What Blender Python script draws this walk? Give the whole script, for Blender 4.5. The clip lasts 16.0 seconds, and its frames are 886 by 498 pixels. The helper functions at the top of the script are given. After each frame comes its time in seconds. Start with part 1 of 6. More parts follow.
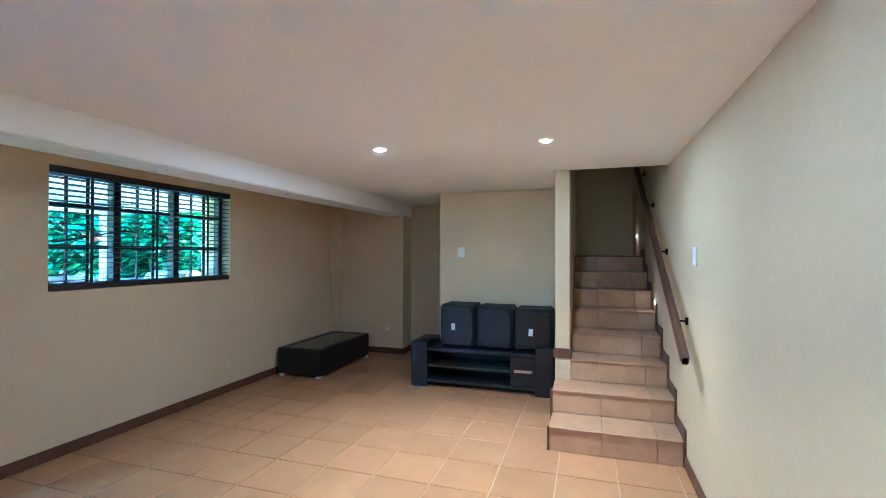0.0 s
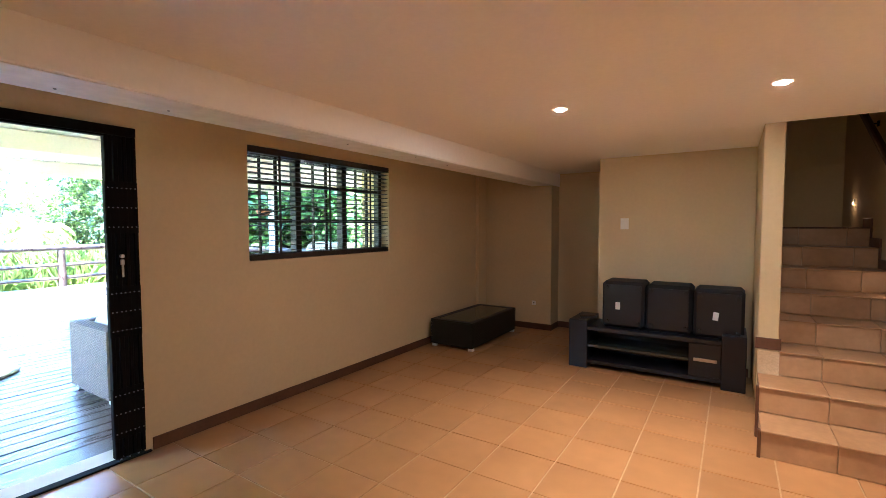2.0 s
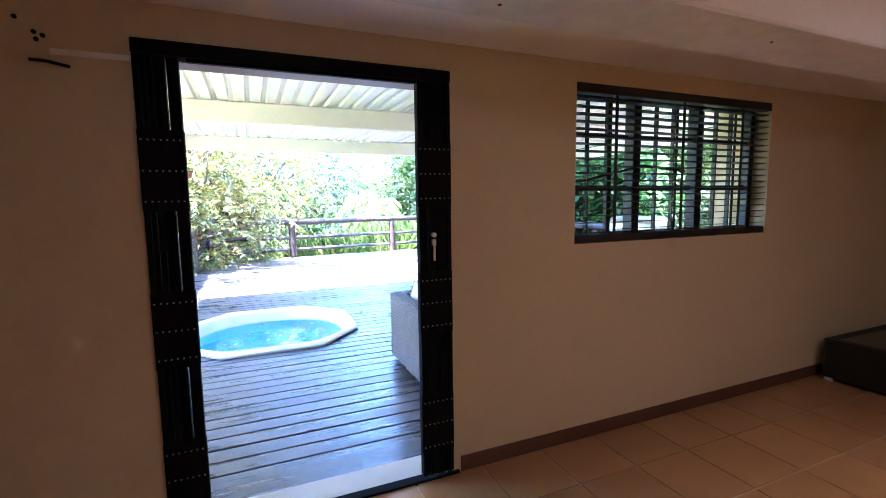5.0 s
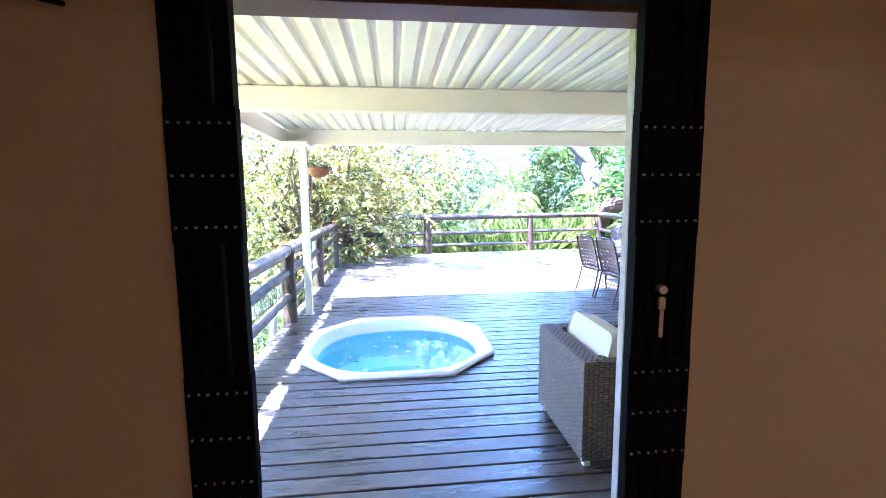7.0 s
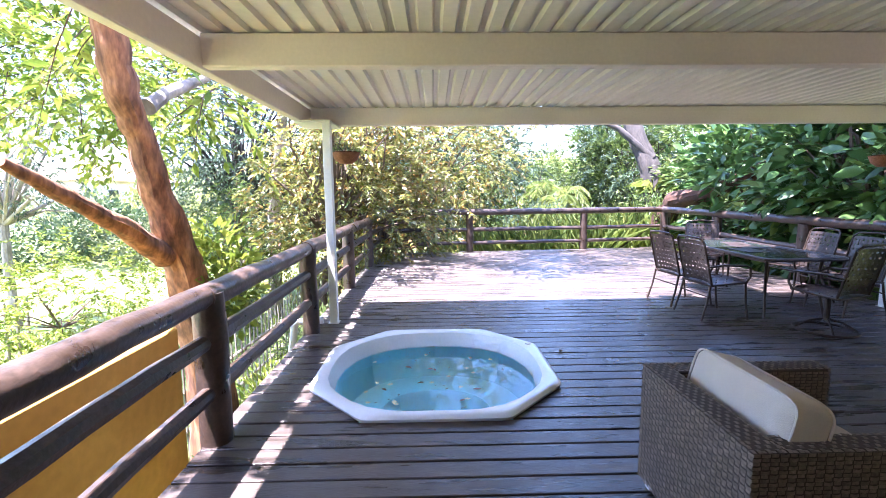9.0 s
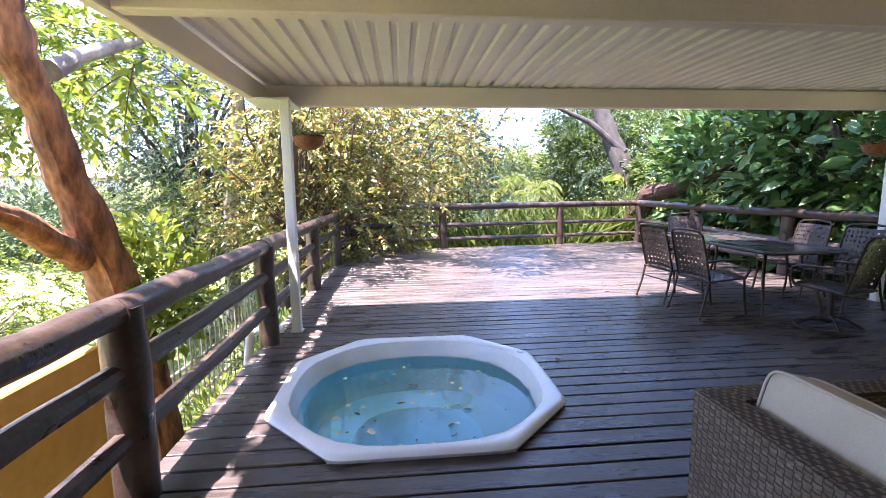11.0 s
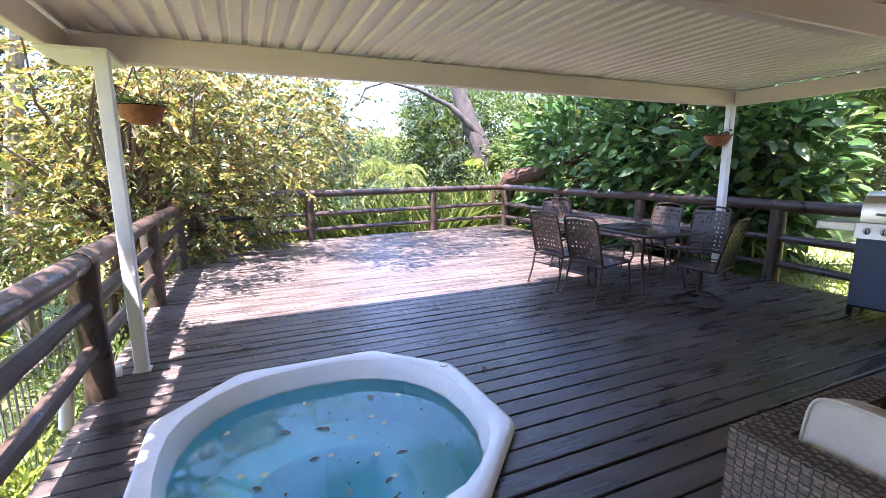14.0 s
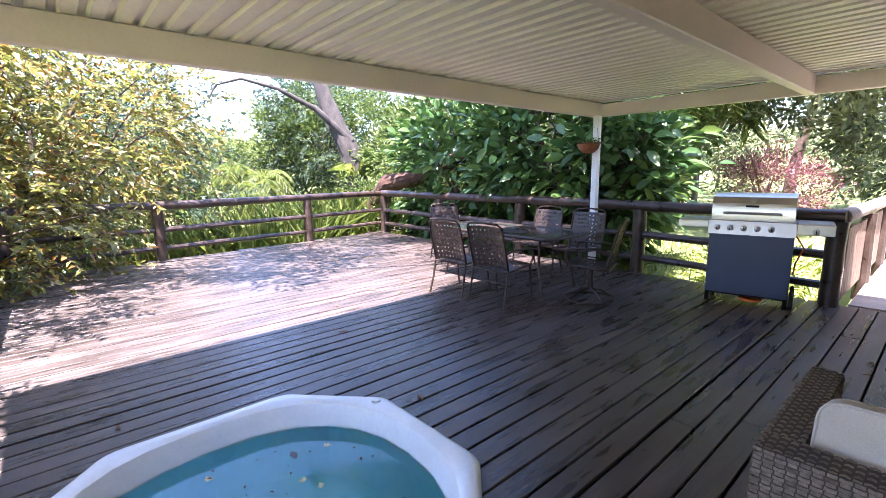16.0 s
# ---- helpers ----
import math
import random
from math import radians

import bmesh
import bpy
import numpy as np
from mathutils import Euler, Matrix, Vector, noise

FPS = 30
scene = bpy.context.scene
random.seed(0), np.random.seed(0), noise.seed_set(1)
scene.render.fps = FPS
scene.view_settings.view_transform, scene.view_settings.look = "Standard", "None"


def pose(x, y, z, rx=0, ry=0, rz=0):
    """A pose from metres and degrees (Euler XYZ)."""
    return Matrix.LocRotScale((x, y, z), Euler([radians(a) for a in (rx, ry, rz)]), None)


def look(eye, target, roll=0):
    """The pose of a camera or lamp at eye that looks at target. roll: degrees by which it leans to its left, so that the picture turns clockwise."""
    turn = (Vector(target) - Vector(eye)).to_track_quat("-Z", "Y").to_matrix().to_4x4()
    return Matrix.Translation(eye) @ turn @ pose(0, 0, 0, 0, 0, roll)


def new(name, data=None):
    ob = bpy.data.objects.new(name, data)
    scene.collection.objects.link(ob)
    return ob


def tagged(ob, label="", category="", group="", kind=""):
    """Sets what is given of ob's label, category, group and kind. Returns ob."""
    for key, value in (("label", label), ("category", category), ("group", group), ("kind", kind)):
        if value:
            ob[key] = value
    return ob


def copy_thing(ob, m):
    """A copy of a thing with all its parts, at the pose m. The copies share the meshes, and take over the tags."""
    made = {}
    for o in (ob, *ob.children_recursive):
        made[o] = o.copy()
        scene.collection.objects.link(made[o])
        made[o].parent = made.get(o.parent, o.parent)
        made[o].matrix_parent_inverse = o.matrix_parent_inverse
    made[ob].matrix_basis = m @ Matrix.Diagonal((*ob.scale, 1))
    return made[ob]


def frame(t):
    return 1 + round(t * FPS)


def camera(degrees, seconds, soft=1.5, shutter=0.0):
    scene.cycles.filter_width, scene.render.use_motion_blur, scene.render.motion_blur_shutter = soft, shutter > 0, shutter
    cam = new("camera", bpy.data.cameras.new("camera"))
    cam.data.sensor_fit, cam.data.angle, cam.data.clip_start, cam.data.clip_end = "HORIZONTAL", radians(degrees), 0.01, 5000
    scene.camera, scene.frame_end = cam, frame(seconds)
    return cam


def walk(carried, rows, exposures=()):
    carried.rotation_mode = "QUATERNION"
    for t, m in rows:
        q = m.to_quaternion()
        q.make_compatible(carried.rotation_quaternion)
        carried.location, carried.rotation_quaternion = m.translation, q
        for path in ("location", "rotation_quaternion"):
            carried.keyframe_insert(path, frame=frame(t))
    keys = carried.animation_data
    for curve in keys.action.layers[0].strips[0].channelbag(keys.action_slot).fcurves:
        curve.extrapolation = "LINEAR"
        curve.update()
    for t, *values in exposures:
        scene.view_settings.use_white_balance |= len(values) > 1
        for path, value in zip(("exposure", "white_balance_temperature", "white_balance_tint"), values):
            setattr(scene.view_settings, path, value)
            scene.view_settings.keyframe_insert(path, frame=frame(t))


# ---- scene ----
cam = camera(89.0, 16.0, soft=0.8)
PATH = [
    (0, (1.046, 1.089, 1.483), (0.438, 2.994, 1.505), 0.1),
    (0.5, (0.968, 1.1, 1.489), (0.224, 2.957, 1.475), -0.0),
    (1, (0.848, 1.116, 1.481), (-0.012, 2.92, 1.436), -0.0),
    (1.5, (0.713, 1.119, 1.491), (-0.247, 2.871, 1.413), -0.0),
    (2, (0.59, 1.136, 1.482), (-0.49, 2.816, 1.381), -0.1),
    (2.5, (0.439, 1.2, 1.476), (-0.779, 2.782, 1.353), -0.2),
    (3, (0.266, 1.309, 1.475), (-1.102, 2.761, 1.331), -0.4),
    (3.5, (0.119, 1.376, 1.465), (-1.396, 2.672, 1.303), -0.5),
    (4, (-0.086, 1.46, 1.472), (-1.735, 2.576, 1.288), -0.7),
    (4.5, (-0.287, 1.508, 1.466), (-2.039, 2.452, 1.266), -0.8),
    (5, (-0.513, 1.572, 1.468), (-2.343, 2.35, 1.255), -0.8),
    (5.2, (-0.61, 1.605, 1.476), (-2.467, 2.316, 1.259), -0.8),
    (7.3, (-1.655, 1.722, 1.555), (-3.633, 1.885, 1.308), -0.5),
    (7.5, (-1.769, 1.734, 1.554), (-3.748, 1.867, 1.301), -0.6),
    (8, (-2.007, 1.721, 1.543), (-3.99, 1.787, 1.286), -0.5),
    (8.2, (-2.114, 1.729, 1.525), (-4.098, 1.77, 1.271), -0.5),
    (10.3, (-2.894, 1.669, 1.412), (-4.876, 1.717, 1.152), -0.6),
    (10.5, (-2.94, 1.658, 1.404), (-4.921, 1.749, 1.141), -0.5),
    (11, (-3.062, 1.628, 1.393), (-5.035, 1.811, 1.122), -0.6),
    (11.5, (-3.193, 1.592, 1.384), (-5.156, 1.852, 1.102), -0.7),
    (12, (-3.292, 1.548, 1.394), (-5.239, 1.891, 1.096), -0.7),
    (12.5, (-3.386, 1.495, 1.389), (-5.314, 1.921, 1.072), -0.8),
    (13, (-3.519, 1.446, 1.403), (-5.418, 1.976, 1.071), -0.7),
    (13.5, (-3.643, 1.408, 1.418), (-5.504, 2.056, 1.074), -0.6),
    (14, (-3.781, 1.349, 1.443), (-5.584, 2.141, 1.092), -0.5),
    (14.5, (-3.935, 1.289, 1.453), (-5.661, 2.238, 1.106), -0.5),
    (15, (-4.049, 1.205, 1.478), (-5.685, 2.301, 1.129), -0.5),
    (15.5, (-4.174, 1.185, 1.468), (-5.735, 2.387, 1.121), -0.7),
    (16, (-4.312, 1.151, 1.474), (-5.796, 2.448, 1.135), -0.8),
]
EXPOSURES = [(0.0, 6.45, 3250, -5), (0.8, 6.32, 3450, -3), (1.2, 6.2, 3800, 0), (1.6, 6.1, 4350, 6), (2.0, 6.02, 4780, 12), (3.0, 5.85, 5050, 19), (5.0, 5.3, 4550, 22), (7.3, 4.88, 4750, 25), (8.2, 4.25, 5050, 29), (10.3, 2.92, 5850, 30), (11.5, 3.22, 5800, 30), (16.0, 3.25, 5800, 30)]
walk(cam, [(t, look(eye, target, roll)) for t, eye, target, roll in PATH], EXPOSURES)

# ---- world, sun and exposure ----
SUN_DIR = Vector((0.15, -0.262, 1.0)).normalized()
world = bpy.data.worlds.new("world")
scene.world = world
world.use_nodes = True
wn = world.node_tree.nodes
sky = wn.new("ShaderNodeTexSky")
sky.sky_type, sky.sun_disc = "NISHITA", False
sky.sun_elevation = math.asin(SUN_DIR.z)
sky.sun_rotation = math.atan2(SUN_DIR.x, SUN_DIR.y)
sky.dust_density = 0.7
world.node_tree.links.new(sky.outputs[0], wn["Background"].inputs[0])
wn["Background"].inputs[1].default_value = 0.14
sun = new("sun", bpy.data.lights.new("sun", "SUN"))
sun.data.energy, sun.data.angle, sun.data.color = 5.0, radians(0.53), (1.0, 0.94, 0.85)
sun.matrix_world = look(SUN_DIR * 40, (0, 0, 0))

# ---- mesh helpers ----


class B:
    """Collects vertices and faces of one mesh."""

    def __init__(self):
        self.v, self.f = [], []

    def add(self, vs, fs, m=None):
        k = len(self.v)
        self.v += [tuple(m @ Vector(p)) for p in vs] if m else [tuple(p) for p in vs]
        self.f += [tuple(i + k for i in q) for q in fs]
        return self

    def box(self, x0, x1, y0, y1, z0, z1, b=0.004, m=None):
        """A box with chamfered edges."""
        c = Vector(((x0 + x1) / 2, (y0 + y1) / 2, (z0 + z1) / 2))
        h = Vector((abs(x1 - x0) / 2, abs(y1 - y0) / 2, abs(z1 - z0) / 2))
        b = min(b, h.x * 0.45, h.y * 0.45, h.z * 0.45)
        vs, idx = [], {}
        for sx in (-1, 1):
            for sy in (-1, 1):
                for sz in (-1, 1):
                    for a in range(3):
                        o = [h.x - b, h.y - b, h.z - b]
                        o[a] += b
                        idx[sx, sy, sz, a] = len(vs)
                        vs.append((c.x + sx * o[0], c.y + sy * o[1], c.z + sz * o[2]))
        fs = []
        for a in range(3):
            p, q = (a + 1) % 3, (a + 2) % 3
            for s in (-1, 1):
                loop = []
                for u, w in ((-1, -1), (1, -1), (1, 1), (-1, 1)):
                    k = [0, 0, 0]
                    k[a], k[p], k[q] = s, u, w
                    loop.append(idx[(*k, a)])
                fs.append(loop if s > 0 else loop[::-1])
            for u in (-1, 1):
                for w in (-1, 1):
                    k0, k1 = [0, 0, 0], [0, 0, 0]
                    k0[a], k1[a] = -1, 1
                    k0[p] = k1[p] = u
                    k0[q] = k1[q] = w
                    e = [idx[(*k0, p)], idx[(*k1, p)], idx[(*k1, q)], idx[(*k0, q)]]
                    fs.append(e if u * w < 0 else e[::-1])
        for sx in (-1, 1):
            for sy in (-1, 1):
                for sz in (-1, 1):
                    t = [idx[sx, sy, sz, 0], idx[sx, sy, sz, 1], idx[sx, sy, sz, 2]]
                    fs.append(t if sx * sy * sz > 0 else t[::-1])
        return self.add(vs, fs, m)

    def tube(self, pts, r, n=8, m=None, cap=True):
        """A round bar along pts; r is one radius or one for each point."""
        pts = [Vector(p) for p in pts]
        rs = r if isinstance(r, (list, tuple)) else [r] * len(pts)
        vs, fs, up = [], [], None
        for i, p in enumerate(pts):
            d = (pts[min(i + 1, len(pts) - 1)] - pts[max(i - 1, 0)]).normalized()
            if up is None:
                up = Vector((0, 0, 1)) if abs(d.z) < 0.9 else Vector((1, 0, 0))
            u = d.cross(up).normalized()
            w = u.cross(d).normalized()
            up = w
            for k in range(n):
                a = 2 * math.pi * k / n
                vs.append(p + u * (rs[i] * math.cos(a)) + w * (rs[i] * math.sin(a)))
        for i in range(len(pts) - 1):
            for k in range(n):
                j = (k + 1) % n
                fs.append((i * n + k, i * n + j, (i + 1) * n + j, (i + 1) * n + k))
        if cap:
            fs.append(tuple(range(n))[::-1])
            fs.append(tuple((len(pts) - 1) * n + k for k in range(n)))
        return self.add(vs, fs, m)

    def lathe(self, prof, n=16, m=None):
        """Turns (radius, z) pairs about z."""
        vs, fs = [], []
        for r, z in prof:
            for k in range(n):
                a = 2 * math.pi * k / n
                vs.append((r * math.cos(a), r * math.sin(a), z))
        for i in range(len(prof) - 1):
            for k in range(n):
                j = (k + 1) % n
                fs.append((i * n + k, i * n + j, (i + 1) * n + j, (i + 1) * n + k))
        fs.append(tuple(range(n))[::-1])
        fs.append(tuple((len(prof) - 1) * n + k for k in range(n)))
        return self.add(vs, fs, m)

    def rings(self, loops, close=False, m=None):
        """Joins closed loops of equal length, one after another; close fills the last."""
        n = len(loops[0])
        vs = [p for lp in loops for p in lp]
        fs = []
        for i in range(len(loops) - 1):
            for k in range(n):
                j = (k + 1) % n
                fs.append((i * n + k, i * n + j, (i + 1) * n + j, (i + 1) * n + k))
        if close:
            fs.append(tuple((len(loops) - 1) * n + k for k in range(n)))
        return self.add(vs, fs, m)

    def sheet(self, nu, nv, fn, m=None):
        vs = [fn(i / nu, j / nv) for j in range(nv + 1) for i in range(nu + 1)]
        fs = [(j * (nu + 1) + i, j * (nu + 1) + i + 1, (j + 1) * (nu + 1) + i + 1, (j + 1) * (nu + 1) + i)
              for j in range(nv) for i in range(nu)]
        return self.add(vs, fs, m)

    def mesh(self, name, mat, smooth=True, angle=35):
        me = bpy.data.meshes.new(name)
        me.from_pydata(self.v, [], self.f)
        me.materials.append(mat)
        if smooth:
            me.polygons.foreach_set("use_smooth", [True] * len(me.polygons))
            me.set_sharp_from_angle(angle=radians(angle))
        me.update()
        return me


def thing(name, label, category, group="", at=(0, 0, 0), kind=""):
    """An Empty at the base of a thing."""
    ob = new(name)
    ob.empty_display_size = 0.1
    ob.location = at
    return tagged(ob, label, category, group, kind)


def part(name, b, mat, parent=None, label="", smooth=True, angle=35):
    ob = new(name, b.mesh(name, mat, smooth, angle) if isinstance(b, B) else b)
    if parent:
        ob.parent = parent
    return tagged(ob, label)


def solid(name, b, mat, label, category, group="", kind="", smooth=True):
    return tagged(part(name, b, mat, None, "", smooth), label, category, group, kind)


def structure(name, b, mat, label, category="", smooth=True):
    return tagged(part(name, b, mat, None, "", smooth), label, category, "", "structure")


# ---- materials ----
def surf(name, c1, c2, scale=3.0, rough=0.6, fine=60.0, fine_amt=0.15, bump=0.1, bump_scale=80.0, metal=0.0, rnd=0.0,
         island=False, rough2=None, stretch=(1, 1, 1), spec=0.5, transl=0.0, coat=0.0, detail=6.0, contrast=(0.3, 0.7)):
    """A surface with colour at two scales, relief, and an offset for each piece."""
    m = bpy.data.materials.new(name)
    m.use_nodes = True
    nt = m.node_tree
    N, L = nt.nodes, nt.links
    bs = N["Principled BSDF"]
    tc, mp = N.new("ShaderNodeTexCoord"), N.new("ShaderNodeMapping")
    L.new(tc.outputs["Object"], mp.inputs[0])
    mp.inputs["Scale"].default_value = stretch
    src = None
    if island:
        src = N.new("ShaderNodeNewGeometry").outputs["Random Per Island"]
    elif rnd:
        src = N.new("ShaderNodeObjectInfo").outputs["Random"]
    if src:
        mul = N.new("ShaderNodeMath")
        mul.operation = "MULTIPLY"
        mul.inputs[1].default_value = 37.0
        L.new(src, mul.inputs[0])
        L.new(mul.outputs[0], mp.inputs["Location"])
    n1, n2, n3 = (N.new("ShaderNodeTexNoise") for _ in range(3))
    for n, s in ((n1, scale), (n2, fine), (n3, bump_scale)):
        n.inputs["Scale"].default_value = s
        n.inputs["Detail"].default_value = detail
        L.new(mp.outputs[0], n.inputs["Vector"])
    ramp = N.new("ShaderNodeValToRGB")
    ramp.color_ramp.elements[0].position, ramp.color_ramp.elements[1].position = contrast
    ramp.color_ramp.elements[0].color, ramp.color_ramp.elements[1].color = (*c1, 1), (*c2, 1)
    L.new(n1.outputs[0], ramp.inputs[0])
    hsv = N.new("ShaderNodeHueSaturation")
    L.new(ramp.outputs[0], hsv.inputs["Color"])
    ma = N.new("ShaderNodeMapRange")
    ma.inputs[1].default_value, ma.inputs[2].default_value = 0.25, 0.75
    ma.inputs[3].default_value, ma.inputs[4].default_value = 1 - fine_amt, 1 + fine_amt
    L.new(n2.outputs[0], ma.inputs[0])
    val = ma.outputs[0]
    if src and rnd:
        mr = N.new("ShaderNodeMapRange")
        mr.inputs[3].default_value, mr.inputs[4].default_value = 1 - rnd, 1 + rnd
        L.new(src, mr.inputs[0])
        mm = N.new("ShaderNodeMath")
        mm.operation = "MULTIPLY"
        L.new(val, mm.inputs[0])
        L.new(mr.outputs[0], mm.inputs[1])
        val = mm.outputs[0]
    L.new(val, hsv.inputs["Value"])
    L.new(hsv.outputs[0], bs.inputs["Base Color"])
    mr2 = N.new("ShaderNodeMapRange")
    mr2.inputs[1].default_value, mr2.inputs[2].default_value = 0.3, 0.7
    mr2.inputs[3].default_value, mr2.inputs[4].default_value = rough, rough2 if rough2 is not None else min(1, rough + 0.12)
    L.new(n1.outputs[0], mr2.inputs[0])
    L.new(mr2.outputs[0], bs.inputs["Roughness"])
    bs.inputs["Metallic"].default_value = metal
    bs.inputs["Specular IOR Level"].default_value = spec
    bs.inputs["Coat Weight"].default_value = coat
    if bump:
        bp = N.new("ShaderNodeBump")
        bp.inputs["Strength"].default_value = bump
        bp.inputs["Distance"].default_value = 0.01
        L.new(n3.outputs[0], bp.inputs["Height"])
        L.new(bp.outputs[0], bs.inputs["Normal"])
    if transl:
        tr, mx = N.new("ShaderNodeBsdfTranslucent"), N.new("ShaderNodeMixShader")
        L.new(hsv.outputs[0], tr.inputs[0])
        mx.inputs[0].default_value = transl
        L.new(bs.outputs[0], mx.inputs[1])
        L.new(tr.outputs[0], mx.inputs[2])
        L.new(mx.outputs[0], N["Material Output"].inputs[0])
    return m


def leafy(name, cols, rough=0.45, transl=0.35, spec=0.4):
    """Leaves in several colours, one for each leaf."""
    m = surf(name, cols[0], cols[-1], rough=rough, bump=0, transl=transl, spec=spec)
    nt = m.node_tree
    geo, ramp = nt.nodes.new("ShaderNodeNewGeometry"), nt.nodes.new("ShaderNodeValToRGB")
    cr = ramp.color_ramp
    cr.interpolation = "LINEAR"
    while len(cr.elements) < len(cols):
        cr.elements.new(0.5)
    for i, c in enumerate(cols):
        cr.elements[i].position = i / (len(cols) - 1)
        cr.elements[i].color = (*c, 1)
    nt.links.new(geo.outputs["Random Per Island"], ramp.inputs[0])
    hsv = next(n for n in nt.nodes if n.type == "HUE_SAT")
    nt.links.new(ramp.outputs[0], hsv.inputs["Color"])
    return m


def glow(name, col, power):
    m = bpy.data.materials.new(name)
    m.use_nodes = True
    bs = m.node_tree.nodes["Principled BSDF"]
    bs.inputs["Emission Color"].default_value = (*col, 1)
    bs.inputs["Emission Strength"].default_value = power
    return m


PLASTER = surf("cream_plaster", (0.58, 0.46, 0.275), (0.63, 0.50, 0.30), 1.2, 0.75, 30, 0.03, 0.12, 45)
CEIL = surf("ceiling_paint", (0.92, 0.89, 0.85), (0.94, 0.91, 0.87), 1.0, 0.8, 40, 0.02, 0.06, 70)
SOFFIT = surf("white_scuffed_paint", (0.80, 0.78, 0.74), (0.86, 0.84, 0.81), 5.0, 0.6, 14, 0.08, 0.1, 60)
TILE = surf("terracotta_tile", (0.33, 0.175, 0.072), (0.45, 0.25, 0.105), 2.2, 0.30, 9, 0.05, 0.03, 24, rnd=0.07, rough2=0.34, contrast=(0.1, 0.9), detail=2.0)
GROUT = surf("grout", (0.50, 0.37, 0.24), (0.60, 0.46, 0.31), 12, 0.9, 80, 0.1, 0.2, 90)
SKIRT = surf("brown_tile_skirting", (0.075, 0.032, 0.018), (0.11, 0.05, 0.026), 6, 0.35, 40, 0.15, 0.1, 40)
STEP = surf("beige_step_tile", (0.36, 0.215, 0.11), (0.46, 0.29, 0.16), 5.0, 0.3, 24, 0.08, 0.08, 30, rnd=0.10)
DARKWOOD = surf("dark_stained_wood", (0.05, 0.022, 0.012), (0.10, 0.045, 0.022), 4, 0.35, 50, 0.2, 0.1, 60, stretch=(1, 0.2, 1))
DOORWOOD = surf("red_brown_timber", (0.10, 0.034, 0.016), (0.16, 0.058, 0.028), 5, 0.4, 60, 0.2, 0.1, 60, stretch=(1, 1, 0.12))
BLACKMETAL = surf("black_powder_coat", (0.004, 0.004, 0.0045), (0.008, 0.0075, 0.0075), 6, 0.65, 60, 0.15, 0.05, 120, spec=0.06)
STEEL = surf("worn_steel", (0.55, 0.55, 0.55), (0.7, 0.7, 0.7), 10, 0.35, 80, 0.1, 0.05, 100, metal=1.0)
RIVET = surf("pale_rivet", (0.20, 0.19, 0.18), (0.32, 0.31, 0.29), 30, 0.5, 90, 0.1, 0)
BLIND = surf("dark_brown_blind", (0.012, 0.009, 0.008), (0.022, 0.016, 0.013), 8, 0.4, 60, 0.1, 0.05, 60)
BLACKWOOD = surf("black_ash_board", (0.0045, 0.0045, 0.006), (0.009, 0.009, 0.012), 5, 0.35, 60, 0.2, 0.08, 60, stretch=(0.3, 1, 1))
BLACKCLOTH = surf("black_upholstery", (0.004, 0.004, 0.006), (0.008, 0.008, 0.011), 10, 0.75, 200, 0.2, 0.2, 250)
WHITEPLASTIC = surf("white_plastic", (0.78, 0.77, 0.74), (0.84, 0.83, 0.8), 5, 0.4, 60, 0.03, 0.02, 60)
DARKWICKER = surf("dark_green_wicker", (0.006, 0.007, 0.004), (0.014, 0.015, 0.010), 30, 0.5, 120, 0.3, 0.2, 150)
GLASSDARK = surf("smoked_glass", (0.02, 0.028, 0.024), (0.03, 0.038, 0.033), 2, 0.06, 20, 0.05, 0, spec=0.7)
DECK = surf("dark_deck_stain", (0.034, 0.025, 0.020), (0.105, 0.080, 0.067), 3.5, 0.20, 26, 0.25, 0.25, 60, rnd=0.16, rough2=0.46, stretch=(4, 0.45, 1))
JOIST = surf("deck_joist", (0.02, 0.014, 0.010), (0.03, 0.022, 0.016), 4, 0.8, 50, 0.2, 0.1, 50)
LOG = surf("dark_creosote_log", (0.026, 0.016, 0.011), (0.072, 0.045, 0.032), 6, 0.23, 40, 0.3, 0.3, 40, rough2=0.55, stretch=(1, 1, 1), rnd=0.12)
WHITEMETAL = surf("cream_painted_metal", (0.77, 0.67, 0.61), (0.83, 0.73, 0.67), 1.5, 0.45, 40, 0.04, 0.04, 60)
ROOFMETAL = surf("cream_roof_sheet", (0.74, 0.68, 0.62), (0.80, 0.74, 0.68), 1.0, 0.38, 20, 0.05, 0.03, 60)
POSTMETAL = surf("white_post_paint", (0.74, 0.73, 0.70), (0.8, 0.79, 0.77), 4, 0.45, 50, 0.05, 0.06, 60)
TUBWHITE = surf("white_acrylic_shell", (0.72, 0.74, 0.76), (0.80, 0.81, 0.82), 4, 0.28, 40, 0.04, 0.02, 60, coat=0.3)
TUBBLUE = surf("pale_blue_tub_lining", (0.32, 0.86, 1.0), (0.40, 0.90, 1.0), 3, 0.3, 20, 0.06, 0.03, 30)
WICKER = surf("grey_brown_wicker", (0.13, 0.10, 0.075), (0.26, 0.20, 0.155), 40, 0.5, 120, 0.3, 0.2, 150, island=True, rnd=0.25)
# solid core boxes behind the armchair's strands, a darker brown than the weave
WICKERCORE = surf("dark_wicker_core", (0.05, 0.038, 0.03), (0.08, 0.06, 0.05), 30, 0.7, 90, 0.2, 0.2, 100)
CUSHION = surf("oatmeal_canvas", (0.56, 0.49, 0.41), (0.64, 0.57, 0.49), 4, 0.85, 240, 0.1, 0.25, 260)
